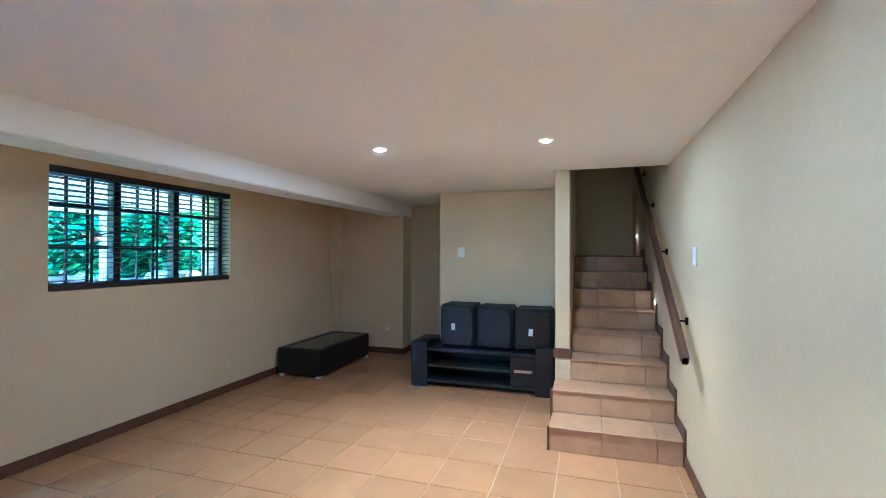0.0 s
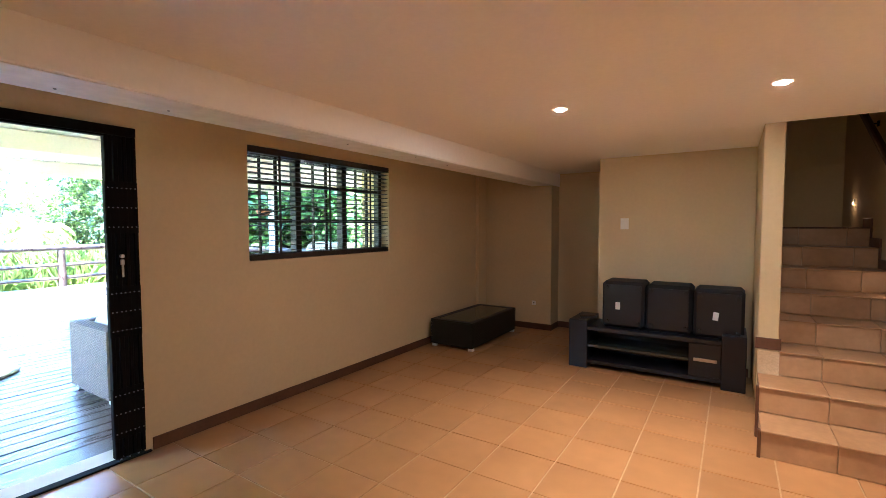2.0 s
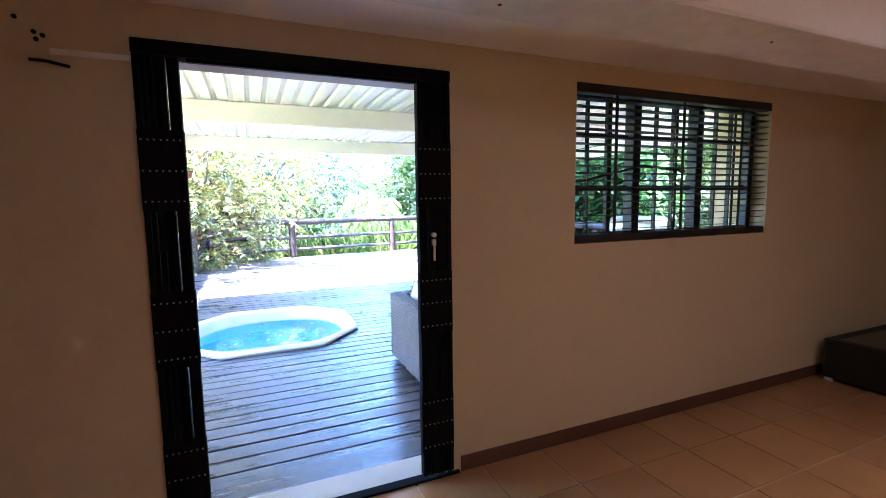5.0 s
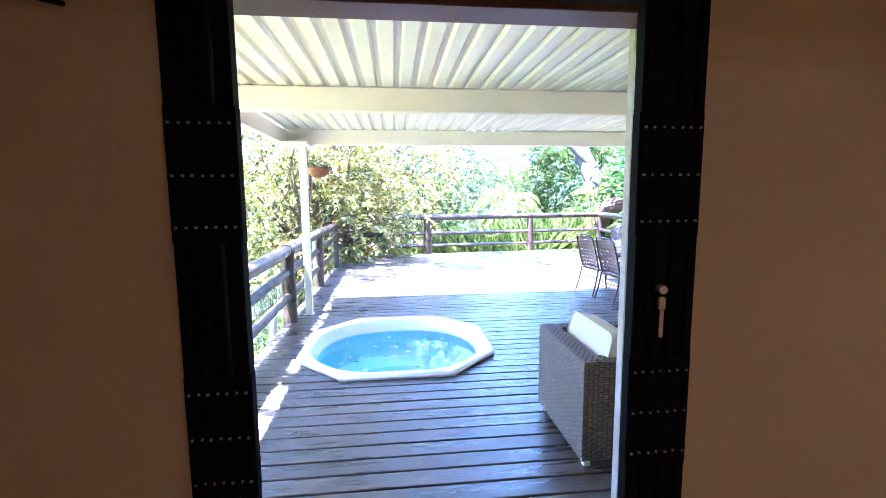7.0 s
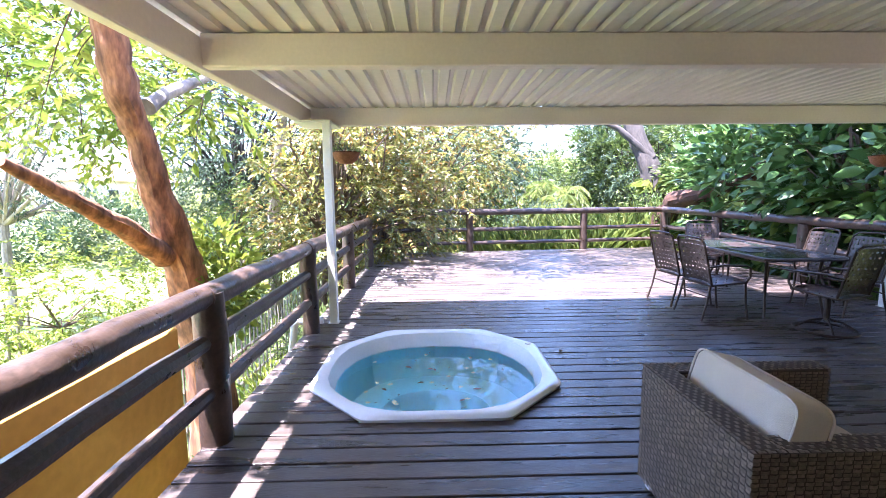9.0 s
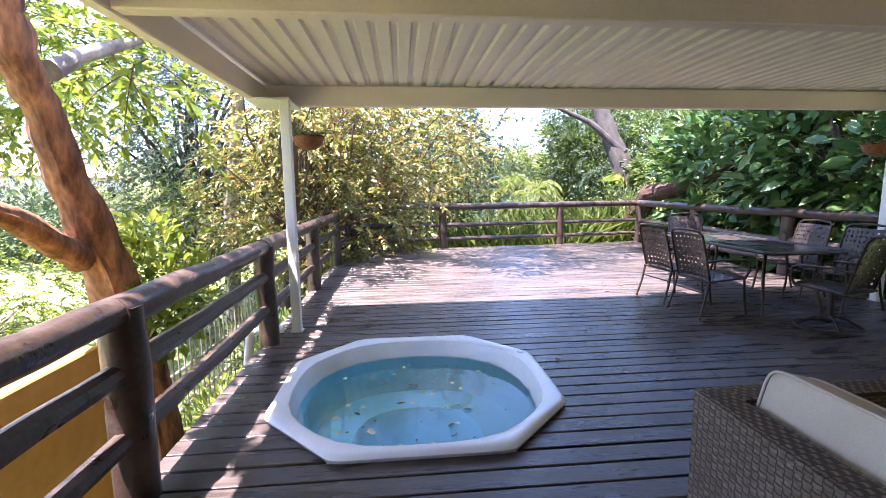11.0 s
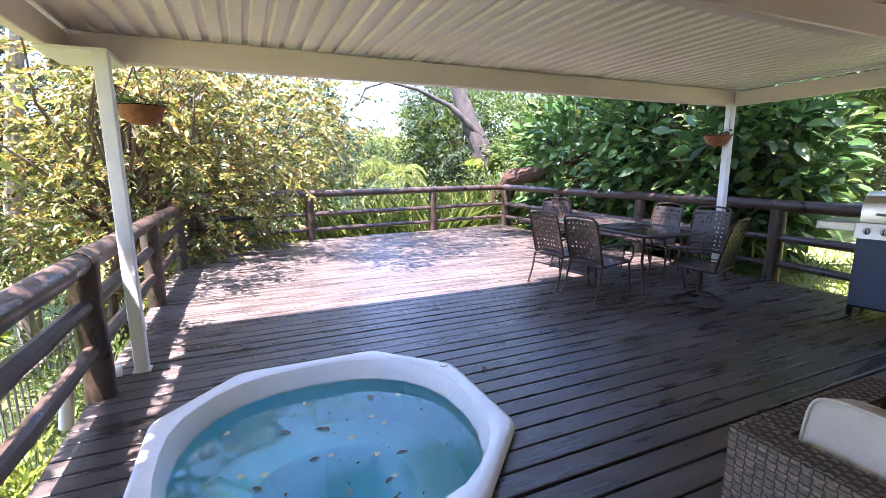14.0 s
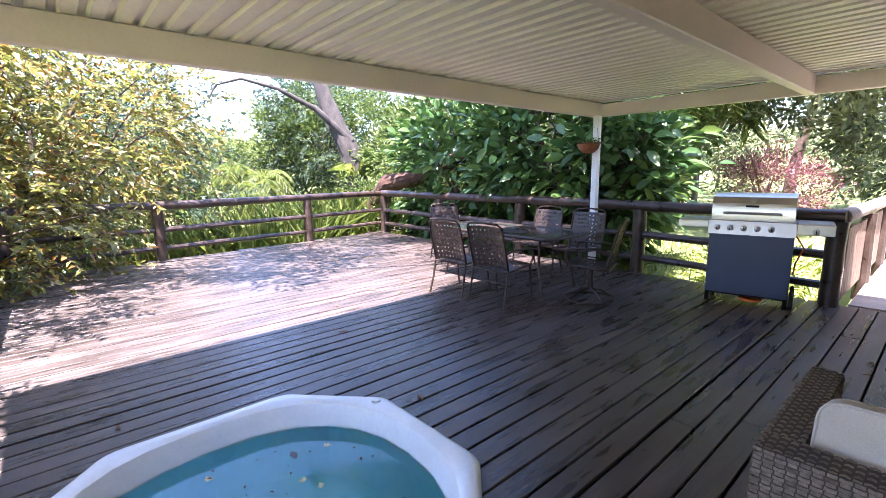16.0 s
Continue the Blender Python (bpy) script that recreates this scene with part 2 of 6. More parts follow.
BRONZE = surf("bronze_metal", (0.035, 0.022, 0.015), (0.06, 0.04, 0.028), 8, 0.35, 60, 0.15, 0.05, 90, metal=0.5)
STRAP = surf("brown_woven_strap", (0.026, 0.017, 0.013), (0.05, 0.034, 0.027), 12, 0.32, 90, 0.15, 0.1, 120)
INOX = surf("brushed_stainless", (0.50, 0.47, 0.43), (0.62, 0.59, 0.55), 3, 0.26, 120, 0.06, 0.05, 160, metal=1.0, stretch=(0.15, 1, 1))
BLUEPANEL = surf("dark_blue_enamel", (0.028, 0.042, 0.085), (0.036, 0.054, 0.105), 3, 0.35, 50, 0.06, 0.03, 60)
RUBBER = surf("black_rubber", (0.012, 0.012, 0.012), (0.02, 0.02, 0.02), 9, 0.7, 60, 0.1, 0.1, 80)
ORANGECLAY = surf("orange_drip_tray", (0.75, 0.13, 0.02), (0.85, 0.19, 0.035), 6, 0.5, 60, 0.1, 0.05, 60)
OCHRE = surf("ochre_plaster", (0.50, 0.235, 0.035), (0.62, 0.32, 0.06), 1.6, 0.85, 14, 0.1, 0.2, 24)
BARK = surf("red_brown_bark", (0.085, 0.032, 0.014), (0.36, 0.165, 0.075), 12, 0.9, 40, 0.4, 1.0, 18, stretch=(1, 1, 0.28))
GREYBARK = surf("grey_bark", (0.16, 0.13, 0.10), (0.36, 0.31, 0.26), 5, 0.9, 30, 0.3, 0.8, 14, stretch=(1, 1, 0.4))
DARKBARK = surf("grey_brown_bark", (0.022, 0.018, 0.014), (0.065, 0.053, 0.043), 5, 0.9, 30, 0.3, 0.8, 14, stretch=(1, 1, 0.4))
# red-brown bark with the shrub's shade put into its colour, for the leaning old tree
SHADEBARK = surf("shaded_red_bark", (0.035, 0.016, 0.009), (0.10, 0.046, 0.026), 9, 0.9, 40, 0.3, 0.8, 18)
TWIG = surf("brown_twig", (0.06, 0.04, 0.025), (0.12, 0.08, 0.05), 8, 0.9, 40, 0.2, 0.3, 40)
COIR = surf("coir_liner", (0.20, 0.075, 0.032), (0.32, 0.13, 0.06), 25, 0.95, 120, 0.3, 0.6, 120)
GRASS = surf("lawn_soil", (0.12, 0.15, 0.035), (0.22, 0.25, 0.07), 0.35, 0.95, 6, 0.3, 0.4, 30)
EARTH = surf("red_earth", (0.16, 0.08, 0.04), (0.30, 0.17, 0.09), 1.5, 0.95, 20, 0.3, 0.5, 30)
PAVING = surf("pale_paving", (0.38, 0.32, 0.26), (0.50, 0.43, 0.35), 2.5, 0.85, 30, 0.15, 0.25, 60, rnd=0.1)
STAKE = surf("grey_fence_stake", (0.13, 0.11, 0.08), (0.24, 0.21, 0.16), 5, 0.9, 40, 0.2, 0.3, 40, rnd=0.15)
PLANKRAIL = surf("brown_fence_plank", (0.14, 0.085, 0.055), (0.25, 0.16, 0.11), 4, 0.7, 40, 0.2, 0.25, 40, rnd=0.15, stretch=(1, 1, 0.2))
PINKROOF = surf("clay_roof", (0.42, 0.22, 0.17), (0.52, 0.30, 0.23), 1, 0.8, 10, 0.1, 0.1, 20)
FARWALL = surf("far_house_wall", (0.6, 0.53, 0.45), (0.68, 0.61, 0.53), 0.5, 0.85, 6, 0.05, 0.05, 20)
L_ORANGE = leafy("olive_rust_leaves", [(0.06, 0.075, 0.014), (0.16, 0.18, 0.03), (0.32, 0.32, 0.07), (0.10, 0.12, 0.022), (0.40, 0.21, 0.05), (0.19, 0.21, 0.04), (0.52, 0.48, 0.24), (0.06, 0.08, 0.016), (0.24, 0.22, 0.05), (0.30, 0.30, 0.07), (0.14, 0.06, 0.016)], 0.24, 0.45, 0.6)
L_BIG = leafy("broad_dark_leaves", [(0.028, 0.070, 0.014), (0.05, 0.11, 0.024), (0.085, 0.16, 0.035), (0.034, 0.08, 0.018), (0.15, 0.22, 0.045)], 0.32, 0.24, 0.4)
L_GREY = leafy("grey_green_leaves", [(0.030, 0.052, 0.032), (0.06, 0.095, 0.055), (0.09, 0.13, 0.07), (0.045, 0.072, 0.05)], 0.5, 0.35, 0.3)
L_MID = leafy("mid_green_leaves", [(0.04, 0.075, 0.015), (0.085, 0.13, 0.03), (0.15, 0.19, 0.05), (0.06, 0.09, 0.02)], 0.4, 0.38, 0.3)
L_YELLOW = leafy("yellow_green_leaves", [(0.10, 0.155, 0.016), (0.19, 0.24, 0.027), (0.29, 0.31, 0.045), (0.07, 0.125, 0.016)], 0.4, 0.45, 0.3)
L_PALM = leafy("palm_fronds", [(0.06, 0.10, 0.02), (0.12, 0.16, 0.03), (0.20, 0.22, 0.05), (0.085, 0.125, 0.03)], 0.4, 0.45, 0.3)
L_PINK = leafy("maroon_leaves", [(0.10, 0.025, 0.035), (0.20, 0.06, 0.075), (0.28, 0.12, 0.13), (0.07, 0.04, 0.03)], 0.4, 0.3)
L_FAR = leafy("far_wood_leaves", [(0.06, 0.08, 0.03), (0.12, 0.14, 0.055), (0.18, 0.20, 0.09), (0.23, 0.24, 0.12)], 0.5, 0.35, 0.3)
L_FARDARK = leafy("far_dark_leaves", [(0.03, 0.055, 0.02), (0.06, 0.095, 0.035), (0.09, 0.125, 0.05)], 0.5, 0.3, 0.3)
L_FARGOLD = leafy("far_golden_leaves", [(0.13, 0.15, 0.03), (0.22, 0.24, 0.06), (0.30, 0.30, 0.10)], 0.5, 0.35, 0.3)
LITTER = leafy("dry_leaf", [(0.10, 0.06, 0.03), (0.2, 0.11, 0.05), (0.05, 0.035, 0.02)], 0.7, 0.1)
WETLEAF = leafy("wet_leaf", [(0.035, 0.022, 0.012), (0.07, 0.045, 0.02), (0.02, 0.018, 0.014)], 0.3, 0.1)
PETAL = surf("pale_yellow_petal", (0.70, 0.62, 0.30), (0.80, 0.74, 0.50), 30, 0.6, 90, 0.1, 0.0)
LAMP = glow("lamp_disc", (1.0, 0.80, 0.55), 30.0)

WATER = bpy.data.materials.new("tub_water")
WATER.use_nodes = True
_n, _l = WATER.node_tree.nodes, WATER.node_tree.links
_n.remove(_n["Principled BSDF"])
_t, _g, _m, _f = (_n.new(k) for k in ("ShaderNodeBsdfTransparent", "ShaderNodeBsdfGlossy", "ShaderNodeMixShader", "ShaderNodeFresnel"))
_t.inputs[0].default_value = (0.76, 0.93, 1.0, 1)
_g.inputs["Roughness"].default_value = 0.015
_f.inputs["IOR"].default_value = 1.42
_w, _bp = _n.new("ShaderNodeTexNoise"), _n.new("ShaderNodeBump")
_w.inputs["Scale"].default_value, _w.inputs["Detail"].default_value = 5.0, 3.0
_bp.inputs["Strength"].default_value, _bp.inputs["Distance"].default_value = 0.12, 0.02
_l.new(_w.outputs[0], _bp.inputs["Height"])
_l.new(_bp.outputs[0], _g.inputs["Normal"])
_l.new(_bp.outputs[0], _f.inputs["Normal"])
_l.new(_f.outputs[0], _m.inputs[0])
_l.new(_t.outputs[0], _m.inputs[1])
_l.new(_g.outputs[0], _m.inputs[2])
_l.new(_m.outputs[0], _n["Material Output"].inputs[0])

# ---- plan, in metres ----
XW, XO = -2.77, -3.02          # inner and outer face of the wall to the deck
XE = 1.55                      # wall beside the stairs
ROOM_DX = 0.15                 # the room and all in it stand this much further from the deck
YS, YN = -1.6, 7.6             # room ends
ZC = 2.235                     # ceiling
DOOR = (1.130, 2.545, 2.12)     # doorway: y from, y to, head
WIN = (3.30, 5.025, 1.205, 2.125)
DK = -0.06                     # deck
YL, YR = 0.30, 7.70            # deck's long edges
RB = 2.262                     # underside of roof beams


def back_x(y):
    """The far edge of the deck, which runs a little askew."""
    return -13.62 - 0.095 * (y - 0.5)


# ---- house ----
def build_house():
    b = B()
    # the opening is a little narrower on the room's side, where the gate stands
    for xa, xb, (d0, d1, dz) in ((XO, -2.80, DOOR), (-2.80, XW + ROOM_DX, (1.186, 2.510, 2.099))):
        for y0, y1, z0, z1 in ((YS - 0.2, d0, -0.5, 5.2), (d0, d1, dz, 5.2), (d1, WIN[0], -0.5, 5.2), (WIN[0], WIN[1], -0.5, WIN[2]),
                               (WIN[0], WIN[1], WIN[3], 5.2), (WIN[1], YN + 2.4, -0.5, 5.2)):
            b.box(xa, xb, y0, y1, z0, z1, 0.0003)
    structure("wall_west", b, PLASTER, "cream plastered wall with doorway and window", "wall")
    structure("wall_east", B().box(XE, XE + 0.2, YS - 0.2, YN + 2.4, -0.3, 5.2, 0.002), PLASTER, "cream plastered wall beside the stairs", "wall")
    structure("wall_south", B().box(XW, XE, YS - 0.2, YS, -0.3, 5.2, 0.002), PLASTER, "plain cream plastered end wall", "wall")
    structure("wall_north", B().box(XW, 0.62, YN, YN + 0.2, -0.3, 2.6, 0.002), PLASTER, "cream plastered wall at the room's dim end", "wall")
    structure("wall_alcove", B().box(-0.84, 0.62, 6.4, 6.56, -0.1, ZC + 0.1, 0.004), PLASTER, "cream plastered wall behind the television stand", "wall")
    structure("wall_stair", B().box(0.62, 0.75, 5.30, YN + 2.2, 0.1, 5.0, 0.006), PLASTER, "narrow cream plastered wall beside the stairs", "wall")
    structure("wall_stairwell", B().box(0.75, XE, 8.35, 8.5, 0.5, 5.2, 0.002), PLASTER, "cream plastered wall at the head of the stairs", "wall")
    structure("wall_nib", B().box(XW, -1.70, 7.28, YN, 0.0, ZC + 0.05, 0.006), PLASTER, "cream plastered wall under the beam's end", "wall")
    structure("wall_pilaster", B().box(XW, XW + 0.05, 7.03, 7.28, 0.0, ZC + 0.05, 0.004), PLASTER, "shallow plastered pilaster in the room's corner", "wall")
    b = B()
    b.box(-1.69, XE, YS, 5.27, ZC, ZC + 0.2, 0.001)
    b.box(-1.69, 0.62, 5.27, YN, ZC, ZC + 0.2, 0.001)
    b.box(XW, -2.0, YS, YN, ZC, ZC + 0.2, 0.001)
    structure("ceiling", b, CEIL, "smooth off-white painted ceiling", "ceiling")
    structure("ceiling_stairwell", B().box(0.62, XE, 5.0, 8.5, 5.0, 5.15, 0.001), CEIL, "off-white ceiling high over the stairs", "ceiling")
    structure("ceiling_beam", B().box(-2.0, -1.69, YS, YN, 2.055, ZC + 0.2, 0.006), CEIL, "dropped beam along the ceiling", "beam")
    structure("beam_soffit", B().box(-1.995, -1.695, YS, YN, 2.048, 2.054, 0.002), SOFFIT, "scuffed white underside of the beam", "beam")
    structure("roof_slab", B().box(XO, XE + 0.2 + ROOM_DX, YS - 0.2, YN + 2.4, 5.2, 5.35, 0.01), FARWALL, "flat slab that closes the house above", "roof")
    structure("floor", B().box(XW + 0.02, XE, YS, YN, -0.3, -0.006, 0.001), GROUT, "grout bed under terracotta floor tiles", "floor")
    # skirting
    b = B()
    h, d = 0.085, 0.012
    b.box(XW, XW + d, YS, DOOR[0] - 0.02, 0, h, 0.003)
    b.box(XW, XW + d, DOOR[1] + 0.01, 7.03, 0, h, 0.003)
    b.box(XW, -1.688, 7.28 - d, 7.28, 0, h, 0.003)
    b.box(-1.70, -1.688, 7.28, YN - d, 0, h, 0.003)
    b.box(-1.69, 0.62, YN - d, YN, 0, h, 0.003)
    b.box(-0.84, 0.6, 6.4 - d, 6.4, 0, h, 0.003)
    b.box(XE - d, XE, YS, 4.59, 0, h, 0.003)
    b.box(0.605, 0.765, 5.30 - d, 5.30, 0.549, 0.635, 0.003)
    structure("baseboard", b, SKIRT, "dark brown tile skirting", "skirting")


RISE, GO, Y0 = 0.183, 0.333, 4.60


def build_stairs():
    st = thing("staircase", "beige tiled stairs rising beside the wall", "stairs", at=(1.1, Y0, 0), kind="structure")
    inv = Matrix.Translation((-1.1, -Y0, 0))
    b = B()
    for k in range(8):
        b.box(0.625, XE, Y0 + k * GO + 0.012, Y0 + (k + 1) * GO + 0.3 if k < 7 else 8.35, max(-0.05, k * RISE - 0.3), (k + 1) * RISE - 0.012, 0.001, inv)
    part("carcass", b, GROUT, st)
    b = B()
    for k in range(8):
        y, z = Y0 + k * GO, k * RISE
        b.box(XE - 0.014, XE, y - 0.02, y + GO - 0.02, z + RISE, z + RISE + 0.085, 0.003, inv)
        b.box(XE - 0.014, XE, y - 0.02, y + 0.06, z, z + RISE, 0.003, inv)
    part("stepped_skirting", b, SKIRT, st, "brown stepped skirting")
    b = B()
    for k in range(2):
        b.box(0.604, 0.624, Y0 + k * GO - 0.01, Y0 + k * GO + 0.02, 0, (k + 1) * RISE, 0.003, inv)
    part("edge_trim", b, SKIRT, st, "brown edge trim")
    for k in range(8):
        y, z = Y0 + k * GO, k * RISE
        x0 = 0.62 if k < 2 else 0.752
        xs = [x0, 1.0, 1.37, XE - 0.015]
        for i in range(3):
            part("riser_tile", B().box(xs[i] + 0.002, xs[i + 1] - 0.002, y, y + 0.01, z + 0.003, z + RISE - 0.014, 0.002, inv), STEP, st)
            part("tread_tile", B().box(xs[i] + 0.002, xs[i + 1] - 0.002, y - 0.015, y + GO - 0.003 if k < 7 else y + 1.4, z + RISE - 0.012, z + RISE, 0.003, inv), STEP if k < 7 else SKIRT, st)
    # handrail on brackets
    hr = thing("handrail", "dark wooden stair handrail on black steel brackets", "handrail", at=(1.46, 4.12, 0.82))
    inv = Matrix.Translation((-1.46, -4.12, -0.82))
    p0, p1 = Vector((1.46, 4.12, 0.84)), Vector((1.46, 7.45, 2.83))
    d = (p1 - p0).normalized()
    side, nrm = Vector((1, 0, 0)), Vector((0, -d.z, d.y))
    loops = []
    for p in (p0, p0 + d * 0.02, p1):
        s = 0.8 if p is p0 else 1
        loops.append([tuple(inv @ (p + side * a * 0.024 * s + nrm * c * 0.034 * s)) for a, c in ((-1, -0.6), (-0.6, -1), (0.6, -1), (1, -0.6), (1, 0.6), (0.6, 1), (-0.6, 1), (-1, 0.6))])
    part("rail", B().rings(loops, True), DARKWOOD, hr)
    for t in (0.12, 0.36, 0.60, 0.82):
        p = p0.lerp(p1, t)
        q = p + Vector((0, 0, -0.05))
        part("bracket", B().tube([inv @ p, inv @ q, inv @ (q + Vector((0.085, 0, 0)))], 0.007, 8).box(1.535, 1.549, q.y - 0.02, q.y + 0.02, q.z - 0.025, q.z + 0.025, 0.003, inv), BLACKMETAL, hr)
    for y, z in ((6.0, 1.02), (7.72, 1.74)):
        ob = thing("step_light", "small lit step light on the stair wall", "wall light", at=(XE, y, z))
        part("bezel", B().box(-0.012, -0.001, -0.03, 0.03, -0.03, 0.03, 0.004), WHITEPLASTIC, ob)
        part("lens", B().box(-0.016, -0.012, -0.018, 0.018, -0.03, -0.005, 0.002), glow("step_lens", (1, 0.55, 0.22), 0.4), ob)
        lp = new("step_lamp", bpy.data.lights.new("step_lamp", "POINT"))
        lp.data.energy, lp.data.color, lp.data.shadow_soft_size = 0.006, (1, 0.55, 0.22), 0.02
        lp.location = (XE - 0.06, y, z - 0.03)


def build_door():
    y0, y1, zt = DOOR
    d = thing("door_1", "doorway with red-brown timber frame and tiled sill", "doorway", at=(XW, y0, 0), kind="structure")
    inv = Matrix.Translation((-XW, -y0, 0))
    part("jamb", B().box(-3.017, -2.852, y0, y0 + 0.016, 0, zt, 0.004, inv), DOORWOOD, d)
    part("jamb", B().box(-2.968, -2.848, y1 - 0.03, y1, 0, zt, 0.004, inv), DOORWOOD, d)
    # pale colour stands in for daylight on the jamb's outer edge
    part("door_stop", B().box(-3.019, -2.970, y1 - 0.032, y1, 0, zt, 0.006, inv), PAVING, d, "outer edge of the frame, coloured pale as if daylit")
    for y in (y0 + 0.0165, y1 - 0.0345):
        part("bracket", B().box(-2.965, -2.87, y, y + 0.004, 1.83, 2.02, 0.003, inv), SOFFIT, d, "pale metal bracket on the frame")
    part("head", B().box(-2.93, -2.80, y0 + 0.018, y1 - 0.036, zt - 0.045, zt, 0.004, inv), DOORWOOD, d)
    part("sill", B().box(-2.855, -2.665, y0, y1, -0.05, 0.0, 0.004, inv), FARWALL, d, "pale stone sill")
    part("threshold", B().box(XO - 0.05, -2.858, y0, y1, -0.09, -0.012, 0.005, inv), DECK, d, "dark timber threshold board")
    part("track", B().box(-2.66, -2.60, y0, y1, -0.05, 0.012, 0.003, inv), BLACKMETAL, d)
    # folded security gate, one stack on either side
    g = thing("security_gate", "black folding security gate pushed open to both sides", "security gate", at=(-2.77, 1.9, 0))
    inv = Matrix.Translation((2.77, -1.9, 0))
    part("header_track", B().box(-2.80, -2.745, 1.188, 2.508, 2.042, 2.098, 0.004, inv).box(-2.785, -2.76, 1.37, 2.34, 2.028, 2.041, 0.002, inv), BLACKMETAL, g)
    rows = [0.19, 0.312, 0.43, 0.835, 0.953, 1.07, 1.48, 1.60, 1.72]
    rivet = B().tube([(-0.003, 0, 0), (0.0022, 0, 0), (0.003, 0, 0)], [0.0036, 0.0036, 0.002], 8).mesh("rivet", RIVET)
    n = 7
    for base, wide in ((1.188, 0.156), (2.334, 0.174)):
        for k in range(n):
            ya, w = base + k * wide / n, wide / n
            part("slat", B().box(-2.794 + 0.008 * (k % 2), -2.750 - 0.010 * (k % 2), ya + 0.001, ya + w - (0.0035 if k % 3 == 1 else 0.0008), 0.03 - 0.006 * (k % 2), 2.04, 0.003, inv), BLACKMETAL, g)
            for z in rows:
                r = new("rivet", rivet)
                r.parent = g
                r.location = inv @ Vector((-2.7465 - 0.004 * (k % 2), ya + w * 0.5, z))
        for z in (0.312, 0.953, 1.60):
            part("lattice_plate", B().box(-2.790, -2.7515, base - 0.002, base + wide + 0.002, z - 0.16, z + 0.16, 0.003, inv), BLACKMETAL, g)
        for k in (1, 3, 5):
            part("foot_pin", B().tube([inv @ Vector((-2.772, base + (k + 0.5) * wide / n, 0.03)), inv @ Vector((-2.772, base + (k + 0.5) * wide / n, 0.006))], 0.006, 8), STEEL, g)
    lk = B().tube([inv @ Vector((-2.750, 2.405, 1.30)), inv @ Vector((-2.728, 2.405, 1.30))], 0.012, 10)
    lk.box(-2.744, -2.730, 2.394, 2.416, 1.245, 1.28, 0.004, inv)
    lk.box(-2.738, -2.732, 2.400, 2.412, 1.17, 1.245, 0.003, inv)
    part("lock", lk, STEEL, g, "steel lock with hanging key")


def build_window():
    y0, y1, z0, z1 = WIN
    w = thing("window_1", "dark timber window in three lights", "window", at=(XW, y0, z0), kind="structure")
    inv = Matrix.Translation((-XW, -y0, -z0))
    f = 0.05
    b = B()
    for a in ((y0, y0 + f, z0, z1), (y1 - f, y1, z0, z1), (y0 + f, y1 - f, z0, z0 + f), (y0 + f, y1 - f, z1 - f, z1)):
        b.box(-2.95, -2.88, *a, 0.004, inv)
    part("window_frame", b, BLIND, w)
    third = (y1 - y0) / 3
    for k in (1, 2):
        part("mullion", B().box(-2.955, -2.875, y0 + k * third - 0.032, y0 + k * third + 0.032, z0 + f, z1 - f, 0.004, inv), BLIND, w)
    for k in range(3):
        ya = y0 + k * third + 0.05
        yb = y0 + (k + 1) * third - 0.05
        part("glazing_bar", B().box(-2.94, -2.90, ya, yb, z0 + 0.31, z0 + 0.345, 0.003, inv), BLIND, w)
        part("glazing_bar", B().box(-2.94, -2.90, ya, yb, z0 + 0.64, z0 + 0.665, 0.003, inv), BLIND, w)
        for u in (0.33, 0.66):
            yy = ya + (yb - ya) * u
            part("glazing_bar", B().box(-2.935, -2.905, yy - 0.006, yy + 0.006, z0 + f, z1 - f, 0.002, inv), BLIND, w)
    part("stay", B().tube([inv @ Vector((-2.86, y0 + 0.08, z0 + 0.36)), inv @ Vector((-2.86, y0 + 0.62, z0 + 0.47)), inv @ Vector((-2.87, y0 + 1.0, z0 + 0.44))], 0.008, 6), BLIND, w, "black window stay")
    part("window_sill", B().box(XO - 0.04, -2.955, y0, y1, z0 - 0.03, z0, 0.004, inv), FARWALL, w)
    bl = thing("venetian_blind", "dark brown wooden venetian blind with open slats", "blind", at=(-2.8, (y0 + y1) / 2, z1))
    inv = Matrix.Translation((2.8, -(y0 + y1) / 2, -z1))
    part("headrail", B().box(-2.83, -2.765, y0 + 0.004, y1 - 0.004, z1 - 0.055, z1 - 0.002, 0.004, inv), BLIND, bl)
    part("bottom_rail", B().box(-2.825, -2.77, y0 + 0.01, y1 - 0.01, z0 + 0.004, z0 + 0.05, 0.006, inv), BLIND, bl)
    n = 19
    me = None
    for k in range(n):
        z = z1 - 0.085 - k * (z1 - z0 - 0.16) / (n - 1)
        if me is None:
            me = B().box(-0.024, 0.024, y0 + 0.012 - (y0 + y1) / 2, y1 - 0.012 - (y0 + y1) / 2, -0.0016, 0.0016, 0.001).mesh("slat", BLIND)
        s = new("slat", me)
        s.parent = bl
        s.matrix_local = pose(0.002, 0, z - z1, 0, -6, 0)
    for y in (y0 + 0.30, y0 + 0.86, y1 - 0.30):
        part("ladder_tape", B().box(-2.824, -2.822, y - 0.012, y + 0.012, z0 + 0.04, z1 - 0.05, 0.0005, inv).box(-2.774, -2.772, y - 0.012, y + 0.012, z0 + 0.04, z1 - 0.05, 0.0005, inv), BLIND, bl)


